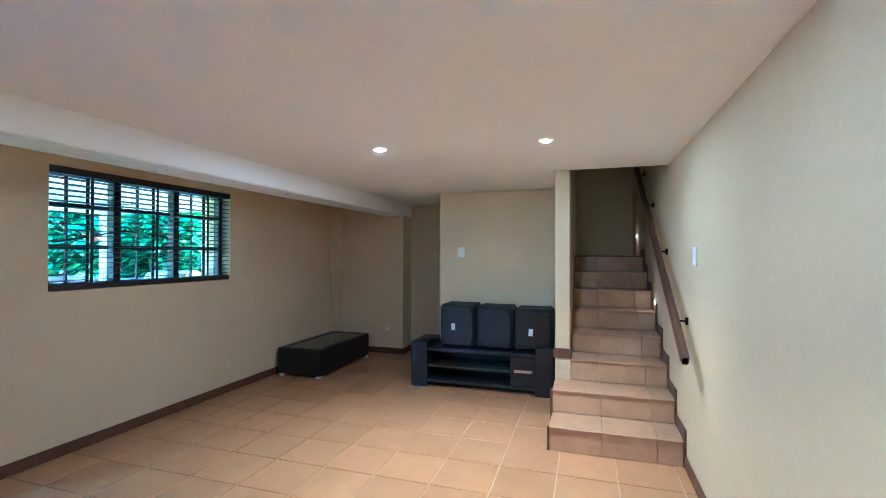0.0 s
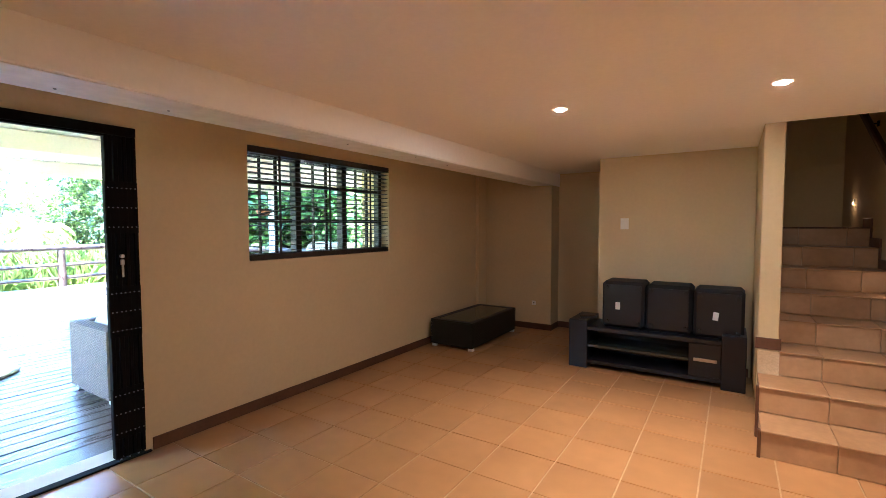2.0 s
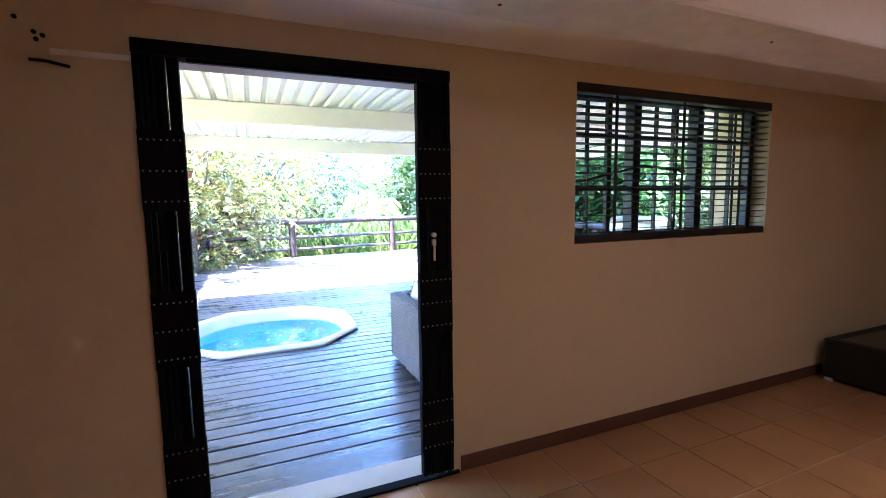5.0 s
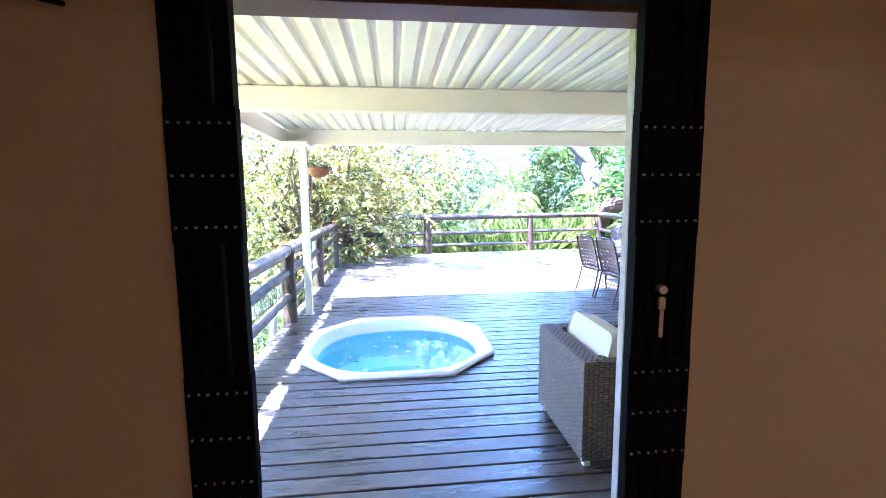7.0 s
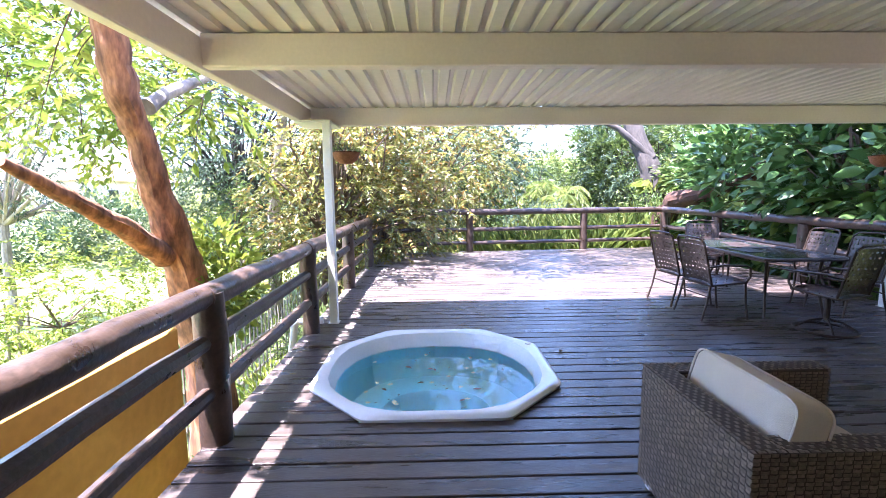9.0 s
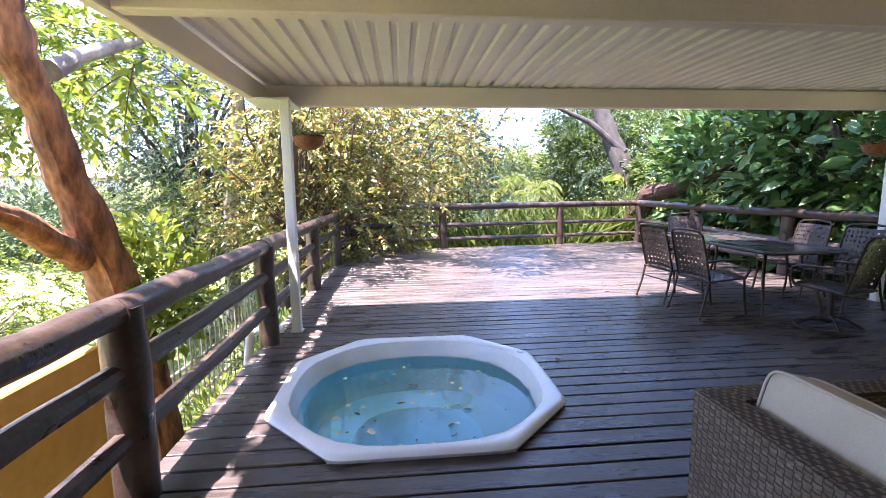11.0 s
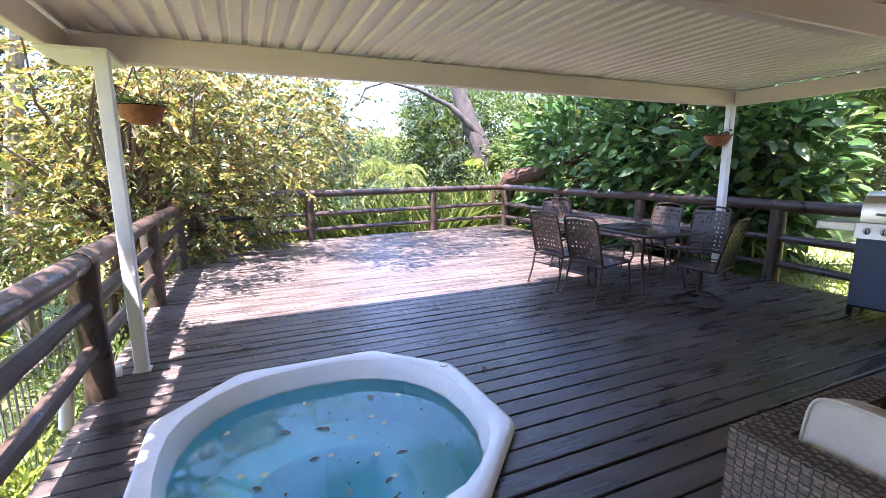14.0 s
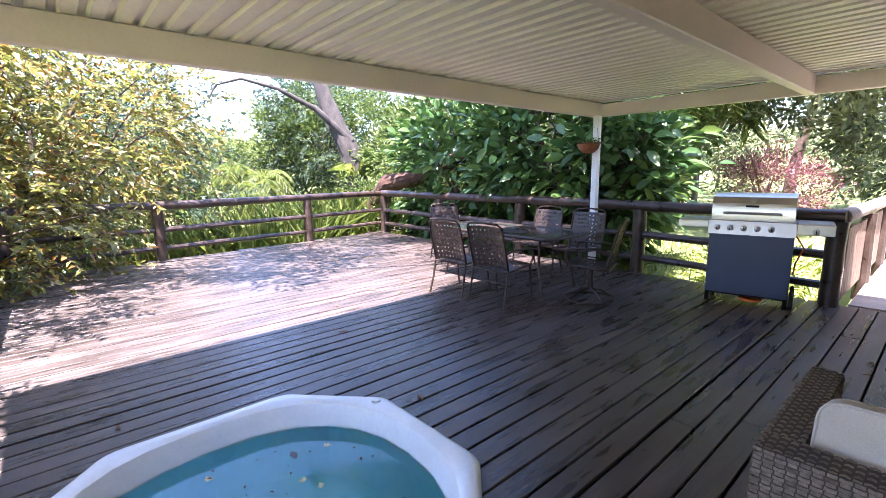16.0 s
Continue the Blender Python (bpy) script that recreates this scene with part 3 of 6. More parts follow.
def build_downlights():
    def one(x, y, z, lit):
        ob = thing("downlight", "round white recessed downlight, " + ("glowing warm" if lit else "switched off"), "downlight", "ceiling downlights" if lit else "", (x, y, z))
        part("trim_ring", B().lathe([(0.0255, -0.004), (0.044, -0.007), (0.047, -0.003), (0.047, 0.0)], 24), WHITEPLASTIC, ob)
        part("lamp_disc", B().lathe([(0.002, -0.0085), (0.025, -0.0085), (0.025, -0.0055)], 20), LAMP if lit else GLASSDARK, ob)
        if lit:
            lp = new("downlight_lamp", bpy.data.lights.new("downlight_lamp", "SPOT"))
            lp.data.energy, lp.data.color, lp.data.spot_size, lp.data.spot_blend, lp.data.shadow_soft_size = 2.3, (1.0, 0.62, 0.30), radians(98), 0.9, 0.03
            lp.matrix_world = look((x, y, z - 0.02), (x, y + 0.0001, 0))
    one(-0.52, 4.03, ZC, True)
    one(0.64, 4.12, ZC, True)
    one(0.56, 2.25, ZC, True)
    one(-2.2, 2.69, ZC, False)


def wall_plate(x, y, z, face, label="white light switch plate on the wall"):
    ob = thing("light_switch", label, "light switch", at=(x, y, z))
    m = pose(0, 0, 0, 0, 0, {"-y": 0, "-x": -90}[face])
    part("plate", B().box(-0.042, 0.042, -0.010, 0, -0.06, 0.06, 0.004, m), WHITEPLASTIC, ob)
    part("rocker", B().box(-0.014, 0.014, -0.014, -0.0105, -0.022, 0.022, 0.002, m), WHITEPLASTIC, ob)


def build_tv():
    x0, x1, y0, y1 = -1.0, 0.57, 5.85, 6.33
    tv = thing("television_stand", "long black television stand with open shelves", "tv stand", at=(x0, y0, 0))
    inv = Matrix.Translation((-x0, -y0, 0))
    part("pedestal", B().box(x0, x0 + 0.19, y0, y1, 0, 0.50, 0.006, inv), BLACKWOOD, tv)
    part("pedestal", B().box(x1 - 0.19, x1, y0, y1, 0, 0.50, 0.006, inv), BLACKWOOD, tv)
    part("top", B().box(x0 + 0.19, x1 - 0.19, y0 + 0.01, y1, 0.40, 0.44, 0.004, inv), BLACKWOOD, tv)
    part("shelf", B().box(x0 + 0.19, x1 - 0.45, y0 + 0.03, y1, 0.22, 0.245, 0.003, inv), GLASSDARK, tv)
    part("bottom_board", B().box(x0 + 0.19, x1 - 0.19, y0 + 0.02, y1, 0.05, 0.085, 0.003, inv), BLACKWOOD, tv)
    part("back_board", B().box(x0 + 0.19, x1 - 0.19, y1 - 0.012, y1, 0.085, 0.40, 0.002, inv), BLACKWOOD, tv)
    part("drawer_front", B().box(x1 - 0.45, x1 - 0.192, y0 + 0.018, y0 + 0.035, 0.09, 0.395, 0.003, inv), BLACKWOOD, tv)
    part("handle", B().box(x1 - 0.41, x1 - 0.22, y0 + 0.006, y0 + 0.017, 0.232, 0.262, 0.003, inv), INOX, tv, "pale metal drawer handle")
    for k, lab in enumerate(("tag", "plain", "tag")):
        xa = -0.69 + k * 0.416
        ot = thing("ottoman", "black upholstered cube ottoman lying on its side" + (" with white tag" if lab == "tag" else ""), "ottoman", "ottomans on the television stand", (xa, 5.93, 0.442))
        part("cube", B().box(0.004, 0.408, 0.012, 0.38, 0.0, 0.475 - 0.01 * k, 0.03), BLACKCLOTH, ot)
        part("base_panel", B().box(0.03, 0.382, 0.002, 0.014, 0.03, 0.44 - 0.01 * k, 0.01), BLACKWOOD, ot)
        for u in (0.055, 0.357):
            for w in (0.06, 0.41 - 0.01 * k):
                part("foot", B().lathe([(0.022, 0), (0.02, 0.018), (0.012, 0.02)], 14, pose(u, 0.002, w, 90, 0, 0)), RUBBER, ot)
        if lab == "tag":
            part("tag", B().box(0.14, 0.185, -0.002, 0.0015, 0.19, 0.265, 0.001, pose(0, 0, 0, 0, 6 if k else 0, 0)), WHITEPLASTIC, ot, "white paper tag")
    rc = thing("remote_control", "small dark remote control on the stand", "remote control", at=(-0.93, 6.0, 0.5))
    part("casing", B().box(0.0, 0.05, 0, 0.16, 0.0, 0.018, 0.005, pose(0, 0, 0, 0, 0, -60)), RUBBER, rc)


def weave(b, p, u, v, n, wu, wv, nu, nv, thick=0.004):
    """A basket weave over a rectangle: p is its corner, u and v its edges, n the outward normal."""
    p, u, v, n = Vector(p), Vector(u), Vector(v), Vector(n)
    du, dv = u / nu, v / nv
    for j in range(nv):
        for i in range(nu):
            over = (i + j) % 2 == 0
            lift = n * thick if over else n * (thick * 0.25)
            a = p + du * (i + (0.02 if over else 0.12)) + dv * (j + 0.10)
            e, f = du * (0.96 if over else 0.76), dv * 0.80
            mid = n * thick * (1.0 if over else 0.2)
            vs = [a, a + e * 0.5 + mid, a + e, a + e + f, a + e * 0.5 + f + mid, a + f]
            b.add([q + lift * 0.3 for q in vs], [(0, 1, 4, 5), (1, 2, 3, 4)])


def build_wicker_table():
    x0, x1, y0, y1, h = -2.69, -2.10, 5.72, 6.97, 0.34
    t = thing("wicker_coffee_table", "low dark wicker coffee table with smoked glass top", "coffee table", at=(x0, y0, 0))
    inv = Matrix.Translation((-x0, -y0, 0))
    part("body", B().box(x0 + 0.006, x1 - 0.006, y0 + 0.006, y1 - 0.006, 0.03, h - 0.012, 0.012, inv), DARKWICKER, t)
    b = B()
    w, d = x1 - x0, y1 - y0
    weave(b, (0, 0.002, 0.04), (w, 0, 0), (0, 0, h - 0.06), (0, -1, 0), 1, 1, 20, 16)
    weave(b, (w - 0.002, 0, 0.04), (0, d, 0), (0, 0, h - 0.06), (1, 0, 0), 1, 1, 42, 16)
    part("weave", b, DARKWICKER, t)
    b = B()
    for a in ((0, w, 0, 0.07), (0, w, d - 0.07, d), (0, 0.07, 0.07, d - 0.07), (w - 0.07, w, 0.07, d - 0.07)):
        b.box(a[0], a[1], a[2], a[3], h - 0.02, h, 0.008)
    part("rim", b, DARKWICKER, t)
    part("glass_top", B().box(0.072, w - 0.072, 0.072, d - 0.072, h - 0.012, h - 0.004, 0.002), GLASSDARK, t, "smoked glass top")
    for x in (0.04, w - 0.04):
        for y in (0.04, d - 0.04):
            part("foot", B().box(x - 0.03, x + 0.03, y - 0.03, y + 0.03, 0, 0.03, 0.004), WHITEPLASTIC, t, "pale foot")


# ---- deck ----
TC, TA = Vector((-6.265, 1.722)), 0.965     # tub centre and half width
TUB_X, TUB_Y, TUB_CX, TUB_CY = 0.955, 0.990, 0.44, 0.50   # half sizes and half lengths of its straight sides


def octagon(a, z, bevel=0.0):
    """The tub's octagon drawn in from half width TA to a, its corners rounded by bevel."""
    f = a / TA
    X, Y, cx, cy = TUB_X * f, TUB_Y * f, TUB_CX * f, TUB_CY * f
    pts = [Vector(p) for p in ((X, cy), (cx, Y), (-cx, Y), (-X, cy), (-X, -cy), (-cx, -Y), (cx, -Y), (X, -cy))]
    out = []
    for k in range(8):
        p, q, r = pts[k - 1], pts[k], pts[(k + 1) % 8]
        a0, a1 = q.lerp(p, bevel), q.lerp(r, bevel)
        for t in (0, 1 / 3, 2 / 3, 1):
            w = a0.lerp(q, t).lerp(q.lerp(a1, t), t)
            out.append((TC.x + w.x, TC.y + w.y, z))
    return out


def build_tub():
    tub = thing("hot_tub", "octagonal white sunken hot tub with pale blue lining", "hot tub", at=(TC.x, TC.y, DK))
    inv = Matrix.Translation((-TC.x, -TC.y, -DK))
    z = DK
    prof = [(TA - 0.01, z + 0.002, 0.06), (TA, z + 0.025, 0.07), (TA - 0.012, z + 0.045, 0.09), (TA - 0.03, z + 0.053, 0.12), (TA - 0.075, z + 0.050, 0.22), (TA - 0.10, z + 0.034, 0.38), (TA - 0.118, z - 0.02, 0.48), (TA - 0.13, z - 0.11, 0.5)]
    part("rim", B().rings([octagon(a, zz, bv) for a, zz, bv in prof], False, inv), TUBWHITE, tub)
    prof = [(TA - 0.13, z - 0.11, 0.5), (TA - 0.16, z - 0.34, 0.5), (TA - 0.20, z - 0.40, 0.5), (TA - 0.48, z - 0.43, 0.5), (TA - 0.51, z - 0.47, 0.5), (TA - 0.56, z - 0.80, 0.5), (TA - 0.62, z - 0.85, 0.5)]
    part("basin", B().rings([octagon(a, zz, bv) for a, zz, bv in prof], True, inv), TUBBLUE, tub, "pale blue basin with seat ledge")
    for a in range(8):
        an = a * math.pi / 4 + 0.4
        for rr, zz in ((0.36, -0.7),):
            p = (rr * math.cos(an), rr * math.sin(an), zz)
            part("jet", B().lathe([(0.03, 0), (0.028, 0.012), (0.012, 0.014)], 12, Matrix.Translation(p) @ pose(0, 0, 0, 0, -80, math.degrees(an))), WHITEPLASTIC, tub)
    for x, y in ((-0.42, 0.90),):
        part("control_cap", B().lathe([(0.03, 0.05), (0.028, 0.062), (0.012, 0.064)], 14, Matrix.Translation((x, y, 0))), WHITEPLASTIC, tub)
    wt = tagged(part("water", B().add(octagon(TA - 0.128, z - 0.10, 0.5), [tuple(range(32))]), WATER), "clear still tub water with floating leaves", "water", "", "structure")
    wt.visible_shadow = False
    rng = random.Random(7)
    for k in range(46):
        r, a = 0.74 * math.sqrt(rng.random()), rng.random() * 6.28
        s = rng.uniform(0.006, 0.016) if k > 7 else rng.uniform(0.028, 0.042)
        p = Vector((TC.x + r * math.cos(a), TC.y + r * math.sin(a), z - 0.096))
        lf = B().sheet(4, 2, lambda u, v: ((u - 0.5) * 2 * s, (v - 0.5) * 1.0 * s * math.sin(math.pi * min(max(u, 0.03), 0.97)), 0.004 * math.sin(3 * u) + 0.003 * abs(v - 0.5)), Matrix.Translation(p) @ pose(0, 0, 0, 0, 0, math.degrees(a * 5)))
        solid("fallen_leaf", lf, WETLEAF, "small dark wet leaf floating in the tub", "leaf", "fallen leaves in the tub")


    for k in range(16):
        r, a = 0.70 * math.sqrt(rng.random()), rng.random() * 6.28
        p = (TC.x + r * math.cos(a), TC.y + r * math.sin(a), z - 0.097)
        b = B()
        for q in range(5):
            t = q * 1.2566 + a
            c, d = math.cos(t), math.sin(t)
            u = rng.uniform(0.012, 0.018)
            b.add([(0, 0, 0), (c * u - d * u * 0.45, d * u + c * u * 0.45, 0.003), (c * u * 1.5, d * u * 1.5, 0.005), (c * u + d * u * 0.45, d * u - c * u * 0.45, 0.003)], [(0, 1, 2, 3)], Matrix.Translation(p))
        solid("fallen_blossom", b, PETAL, "small pale yellow blossom floating in the tub", "blossom", "fallen blossoms in the tub")


def log(b, p, q, r, rng, n=10, taper=0.9):
    """A slightly crooked round pole from p to q."""
    p, q = Vector(p), Vector(q)
    k = max(4, int((q - p).length / 0.25))
    pts, rs = [], []
    for i in range(k + 1):
        t = i / k
        w = p.lerp(q, t)
        j = 0.0 if i in (0, k) else 0.007
        pts.append(w + Vector((rng.uniform(-j, j), rng.uniform(-j, j), rng.uniform(-j, j))))
        rs.append(r * (1 + (taper - 1) * t) * rng.uniform(0.96, 1.04))
    rs[0] *= 0.97
    return b.tube(pts, rs, n)


def railing(name, posts, label, rng, zs=(0.875, 0.50, 0.16), rr=(0.080, 0.056, 0.052), ext=(0, 0)):
    """Log railing through the posts' places: each post and each length of rail is a part."""
    ob = thing(name, label, "railing", "log railings round the deck", (posts[0][0], posts[0][1], DK))
    inv = Vector((-posts[0][0], -posts[0][1], -DK))
    for x, y in posts:
        b = B()
        log(b, Vector((x, y, DK - 0.75)) + inv, Vector((x, y, 0.875)) + inv, 0.098, rng, 12, 0.95)
        part("post", b, LOG, ob)
    for (xa, ya), (xb, yb) in zip(posts, posts[1:]):
        d = Vector((xb - xa, yb - ya, 0)).normalized()
        for k, (z, r) in enumerate(zip(zs, rr)):
            zz = z + (0.06 if k == 0 else 0)
            a = Vector((xa, ya, zz + rng.uniform(-0.01, 0.01))) - d * (0.06 if k == 0 else -0.02) + inv
            c = Vector((xb, yb, zz + rng.uniform(-0.01, 0.01))) + d * (0.06 if k == 0 else -0.02) + inv
            b = B()
            log(b, a, c, r, rng, 12 if k == 0 else 9)
            part("rail", b, LOG, ob)
    return ob


def build_railings():
    rng = random.Random(3)
    railing("railing", [(-3.12, 0.36), (-5.16, 0.36), (-7.32, 0.36), (-9.63, 0.36), (-11.7, 0.38), (back_x(0.42), 0.42)], "dark creosoted log railing along the deck's side", rng, (0.805, 0.58, 0.28))
    railing("railing", [(back_x(0.6), 0.6), (back_x(2.63), 2.63), (back_x(5.62), 5.62), (back_x(7.9), 7.9)], "dark creosoted log railing across the deck's end", rng)
    railing("railing", [(back_x(7.9) + 0.1, 7.78), (-12.0, 7.78), (-9.7, 7.78), (-7.42, 7.78), (-5.14, 7.58)], "dark creosoted log railing along the planted side", rng)


def build_walkway_fence():
    rng = random.Random(5)
    ob = thing("walkway_fence", "brown plank fence with log top rail beside the path", "fence", at=(-5.1, 7.6, DK))
    inv = Vector((5.1, -7.6, -DK))
    for y in (9.2, 10.9, 12.6):
        b = B()
        log(b, Vector((-5.05, y, DK - 0.4)) + inv, Vector((-5.05, y, 0.86)) + inv, 0.085, rng, 10)
        part("post", b, LOG, ob)
    b = B()
    log(b, Vector((-5.12, 7.62, 0.93)) + inv, Vector((-5.03, 12.7, 0.93)) + inv, 0.085, rng, 12)
    part("rail", b, GREYBARK, ob, "sun-bleached log top rail")
    for k in range(28):
        y = 7.72 + k * 0.175
        part("plank", B().box(-0.02, 0.01, 0.004, 0.168, 0.05, 0.86 + rng.uniform(-0.01, 0.01), 0.004, Matrix.Translation((0.03, y - 7.6, 0))), PLANKRAIL, ob)


def build_roof():
    x0, x1 = -8.2, XO
    r = thing("deck_roof", "cream metal patio roof on steel beams", "patio roof", at=(x0, 0.2, RB))
    inv = Matrix.Translation((-x0, -0.2, -RB))
    part("beam", B().box(-5.60, -5.50, 0.26, 7.66, RB, RB + 0.205, 0.008, inv), WHITEMETAL, r)
    part("beam", B().box(-8.2, -8.1, 0.185, 7.76, RB, RB + 0.208, 0.008, inv), WHITEMETAL, r)
    part("beam", B().box(-3.14, -3.03, 0.26, 7.66, RB, RB + 0.205, 0.008, inv), WHITEMETAL, r)
    part("edge_beam", B().box(-8.1, -3.03, 0.185, 0.265, RB - 0.012, RB + 0.185, 0.008, inv), WHITEMETAL, r)
    part("edge_beam", B().box(-8.1, -3.03, 7.67, 7.76, RB, RB + 0.185, 0.008, inv), WHITEMETAL, r)
    part("fascia", B().box(-8.24, -8.205, 0.14, 7.78, RB + 0.02, RB + 0.21, 0.006, inv), WHITEMETAL, r)
    # ribbed sheets that span along the deck
    b = B()
    pitch, ys = 0.1455, 0.19
    prof = []
    y = ys
    while y < 7.72:
        prof += [(y, 0), (y + 0.078, 0), (y + 0.094, 0.028), (y + 0.129, 0.028)]
        y += pitch
    prof.append((y, 0))
    xs = [-8.26, -6.6, -5.0, XO]
    vs = [(x, min(yy, 7.76), RB + 0.212 + zz) for x in xs for yy, zz in prof]
    n = len(prof)
    fs = [(i * n + k, i * n + k + 1, (i + 1) * n + k + 1, (i + 1) * n + k) for i in range(len(xs) - 1) for k in range(n - 1)]
    k0 = len(vs)
    vs += [(x, yy, z + 0.003) for x, yy, z in vs]
    fs += [tuple(i + k0 for i in f[::-1]) for f in fs]
    b.add(vs, fs, inv)
    part("roof_sheet", b, ROOFMETAL, r, "ribbed cream roof sheet", angle=10)
    # posts
    p = thing("roof_post", "slim white steel roof post with base plate", "post", "roof posts", (-7.68, 0.54, DK))
    part("shaft", B().box(-0.045, 0.045, -0.045, 0.045, 0, RB - DK, 0.006), POSTMETAL, p)
    part("base_plate", B().box(-0.06, 0.06, -0.06, 0.06, 0, 0.012, 0.003), POSTMETAL, p)
    part("head_plate", B().box(-0.5, 0.05, -0.36, 0.05, RB - DK - 0.03, RB - DK - 0.003, 0.004), POSTMETAL, p)
    p2 = copy_thing(p, pose(-8.02, 7.5, DK, 0, 0, -90))
    for c in list(p2.children):
        if c.name.startswith("head_plate"):
            bpy.data.objects.remove(c)
    solid("drain_pipe", B().tube([(-7.62, 0.42, DK + 0.05), (-7.60, 0.22, DK + 0.05), (-7.58, 0.10, DK + 0.02), (-7.58, 0.06, DK - 0.3)], 0.045, 12), POSTMETAL, "short white plastic drain pipe by the post", "pipe")


def hanging_basket(x, y, z, hook):
    ob = thing("hanging_basket", "coir hanging basket with trailing plant on the roof post", "hanging basket", "baskets on the roof posts", (x, y, z))
    part("basket", B().lathe([(0.02, -0.13), (0.08, -0.12), (0.14, -0.07), (0.165, 0.0), (0.17, 0.015), (0.15, 0.02), (0.13, -0.01)], 20), COIR, ob)
    b = B()
    for a in range(3):
        an = a * 2.09
        b.tube([(0.165 * math.cos(an), 0.165 * math.sin(an), 0.01), (hook[0], hook[1], hook[2])], 0.0025, 5)
    b.tube([(0.168 * math.cos(k * 0.3927), 0.168 * math.sin(k * 0.3927), 0.012) for k in range(17)], 0.004, 6)
    part("wire", b, BLACKMETAL, ob)
    pts, dirs = [], []
    rng = np.random.default_rng(4)
    for k in range(160):
        a, r = rng.uniform(0, 6.28), 0.16 * math.sqrt(rng.uniform())
        pts.append((r * math.cos(a), r * math.sin(a), rng.uniform(0.0, 0.07)))
        dirs.append((math.cos(a), math.sin(a), rng.uniform(-0.3, 1)))
    part("plant", leaf_mesh("plant", np.array(pts), np.array(dirs), 0.05, 0.3, L_MID, rng), None, ob)


# ---- foliage ----
def leaf_mesh(name, pts, dirs, size, aspect, mat, rng, fold=0.25, spread=0.35, droop=0.0, rows=1):
    """Leaves at pts that point along dirs; each is a folded blade with a point."""
    n = len(pts)
    d = dirs / (np.linalg.norm(dirs, axis=1, keepdims=True) + 1e-9)
    s = size * rng.uniform(1 - spread, 1 + spread, (n, 1))
    ref = rng.normal(size=(n, 3)) * 0.6 + np.array([0, 0, 1.0])
    u = np.cross(d, ref)
    u /= np.linalg.norm(u, axis=1, keepdims=True) + 1e-9
    w = np.cross(u, d)
    down = np.array([0, 0, -1.0])
    if rows == 1:
        v = np.stack([pts, pts + d * s * 0.45 + u * s * aspect * 0.5 + w * s * fold * aspect,
                      pts + d * s + down * s * droop, pts + d * s * 0.45 - u * s * aspect * 0.5 + w * s * fold * aspect], 1)
        f = np.array([[0, 1, 2], [0, 2, 3]])
        k = 4
    else:
        e = [(0.0, 0.04), (0.28, 0.42), (0.62, 0.46), (0.88, 0.2)]
        cols = []
        for t, h in e:
            c = pts + d * s * t + down * s * droop * t * t
            cols += [c + u * s * aspect * h + w * s * fold * aspect * h, c, c - u * s * aspect * h + w * s * fold * aspect * h]
        cols.append(pts + d * s + down * s * droop)
        v = np.stack(cols, 1)
        f = []
        for i in range(3):
            a = 3 * i
            f += [[a, a + 1, a + 4], [a, a + 4, a + 3], [a + 1, a + 2, a + 5], [a + 1, a + 5, a + 4]]
        f += [[9, 10, 12], [10, 11, 12]]
        f = np.array(f)
        k = 13
    faces = (f[None] + (np.arange(n) * k)[:, None, None]).reshape(-1, 3)
    verts = v.reshape(-1, 3)
    me = bpy.data.meshes.new(name)
    me.vertices.add(len(verts))
    me.vertices.foreach_set("co", verts.astype(np.float32).ravel())
    me.loops.add(len(faces) * 3)
    me.loops.foreach_set("vertex_index", faces.astype(np.int32).ravel())
    me.polygons.add(len(faces))
    me.polygons.foreach_set("loop_start", (np.arange(len(faces)) * 3).astype(np.int32))
    me.polygons.foreach_set("loop_total", np.full(len(faces), 3, np.int32))
    me.polygons.foreach_set("use_smooth", np.ones(len(faces), bool))
    me.materials.append(mat)
    me.update()
    me.validate()
    return me


def clump_points(rng, centre, radii, clumps, per, rc, hollow=0.35, flat=0.75, cut=None):
    """Leaves in many small clumps, spread unevenly over an ellipsoid."""
    c = np.array(centre, float)
    g = rng.normal(size=(clumps * 3, 3))
    g /= np.linalg.norm(g, axis=1, keepdims=True)
    rad = rng.uniform(hollow, 1.0, (len(g), 1)) ** 0.6
    lump = 1 + 0.22 * np.sin(g[:, :1] * 5 + centre[0]) * np.cos(g[:, 1:2] * 4 + centre[1])
    p = g * rad * lump
    keep = (np.sin(p[:, 0] * 6.1 + centre[1]) + np.sin(p[:, 1] * 5.3 + 1.7) + np.sin(p[:, 2] * 7.0 + centre[0])) > -0.9
    p, g = p[keep][:clumps], g[keep][:clumps]
    cc = c + p * np.array(radii)
    if cut is not None:
        k = cut(cc)
        cc, g = cc[k], g[k]
    n = len(cc)
    off = rng.normal(size=(n, per, 3)) * rc * np.array([1, 1, flat])
    pts = (cc[:, None] + off).reshape(-1, 3)
    d = (off + g[:, None] * rc * 0.8 + np.array([0, 0, rc * 0.25])).reshape(-1, 3) + rng.normal(size=(n * per, 3)) * rc * 0.5
    return pts, d, cc


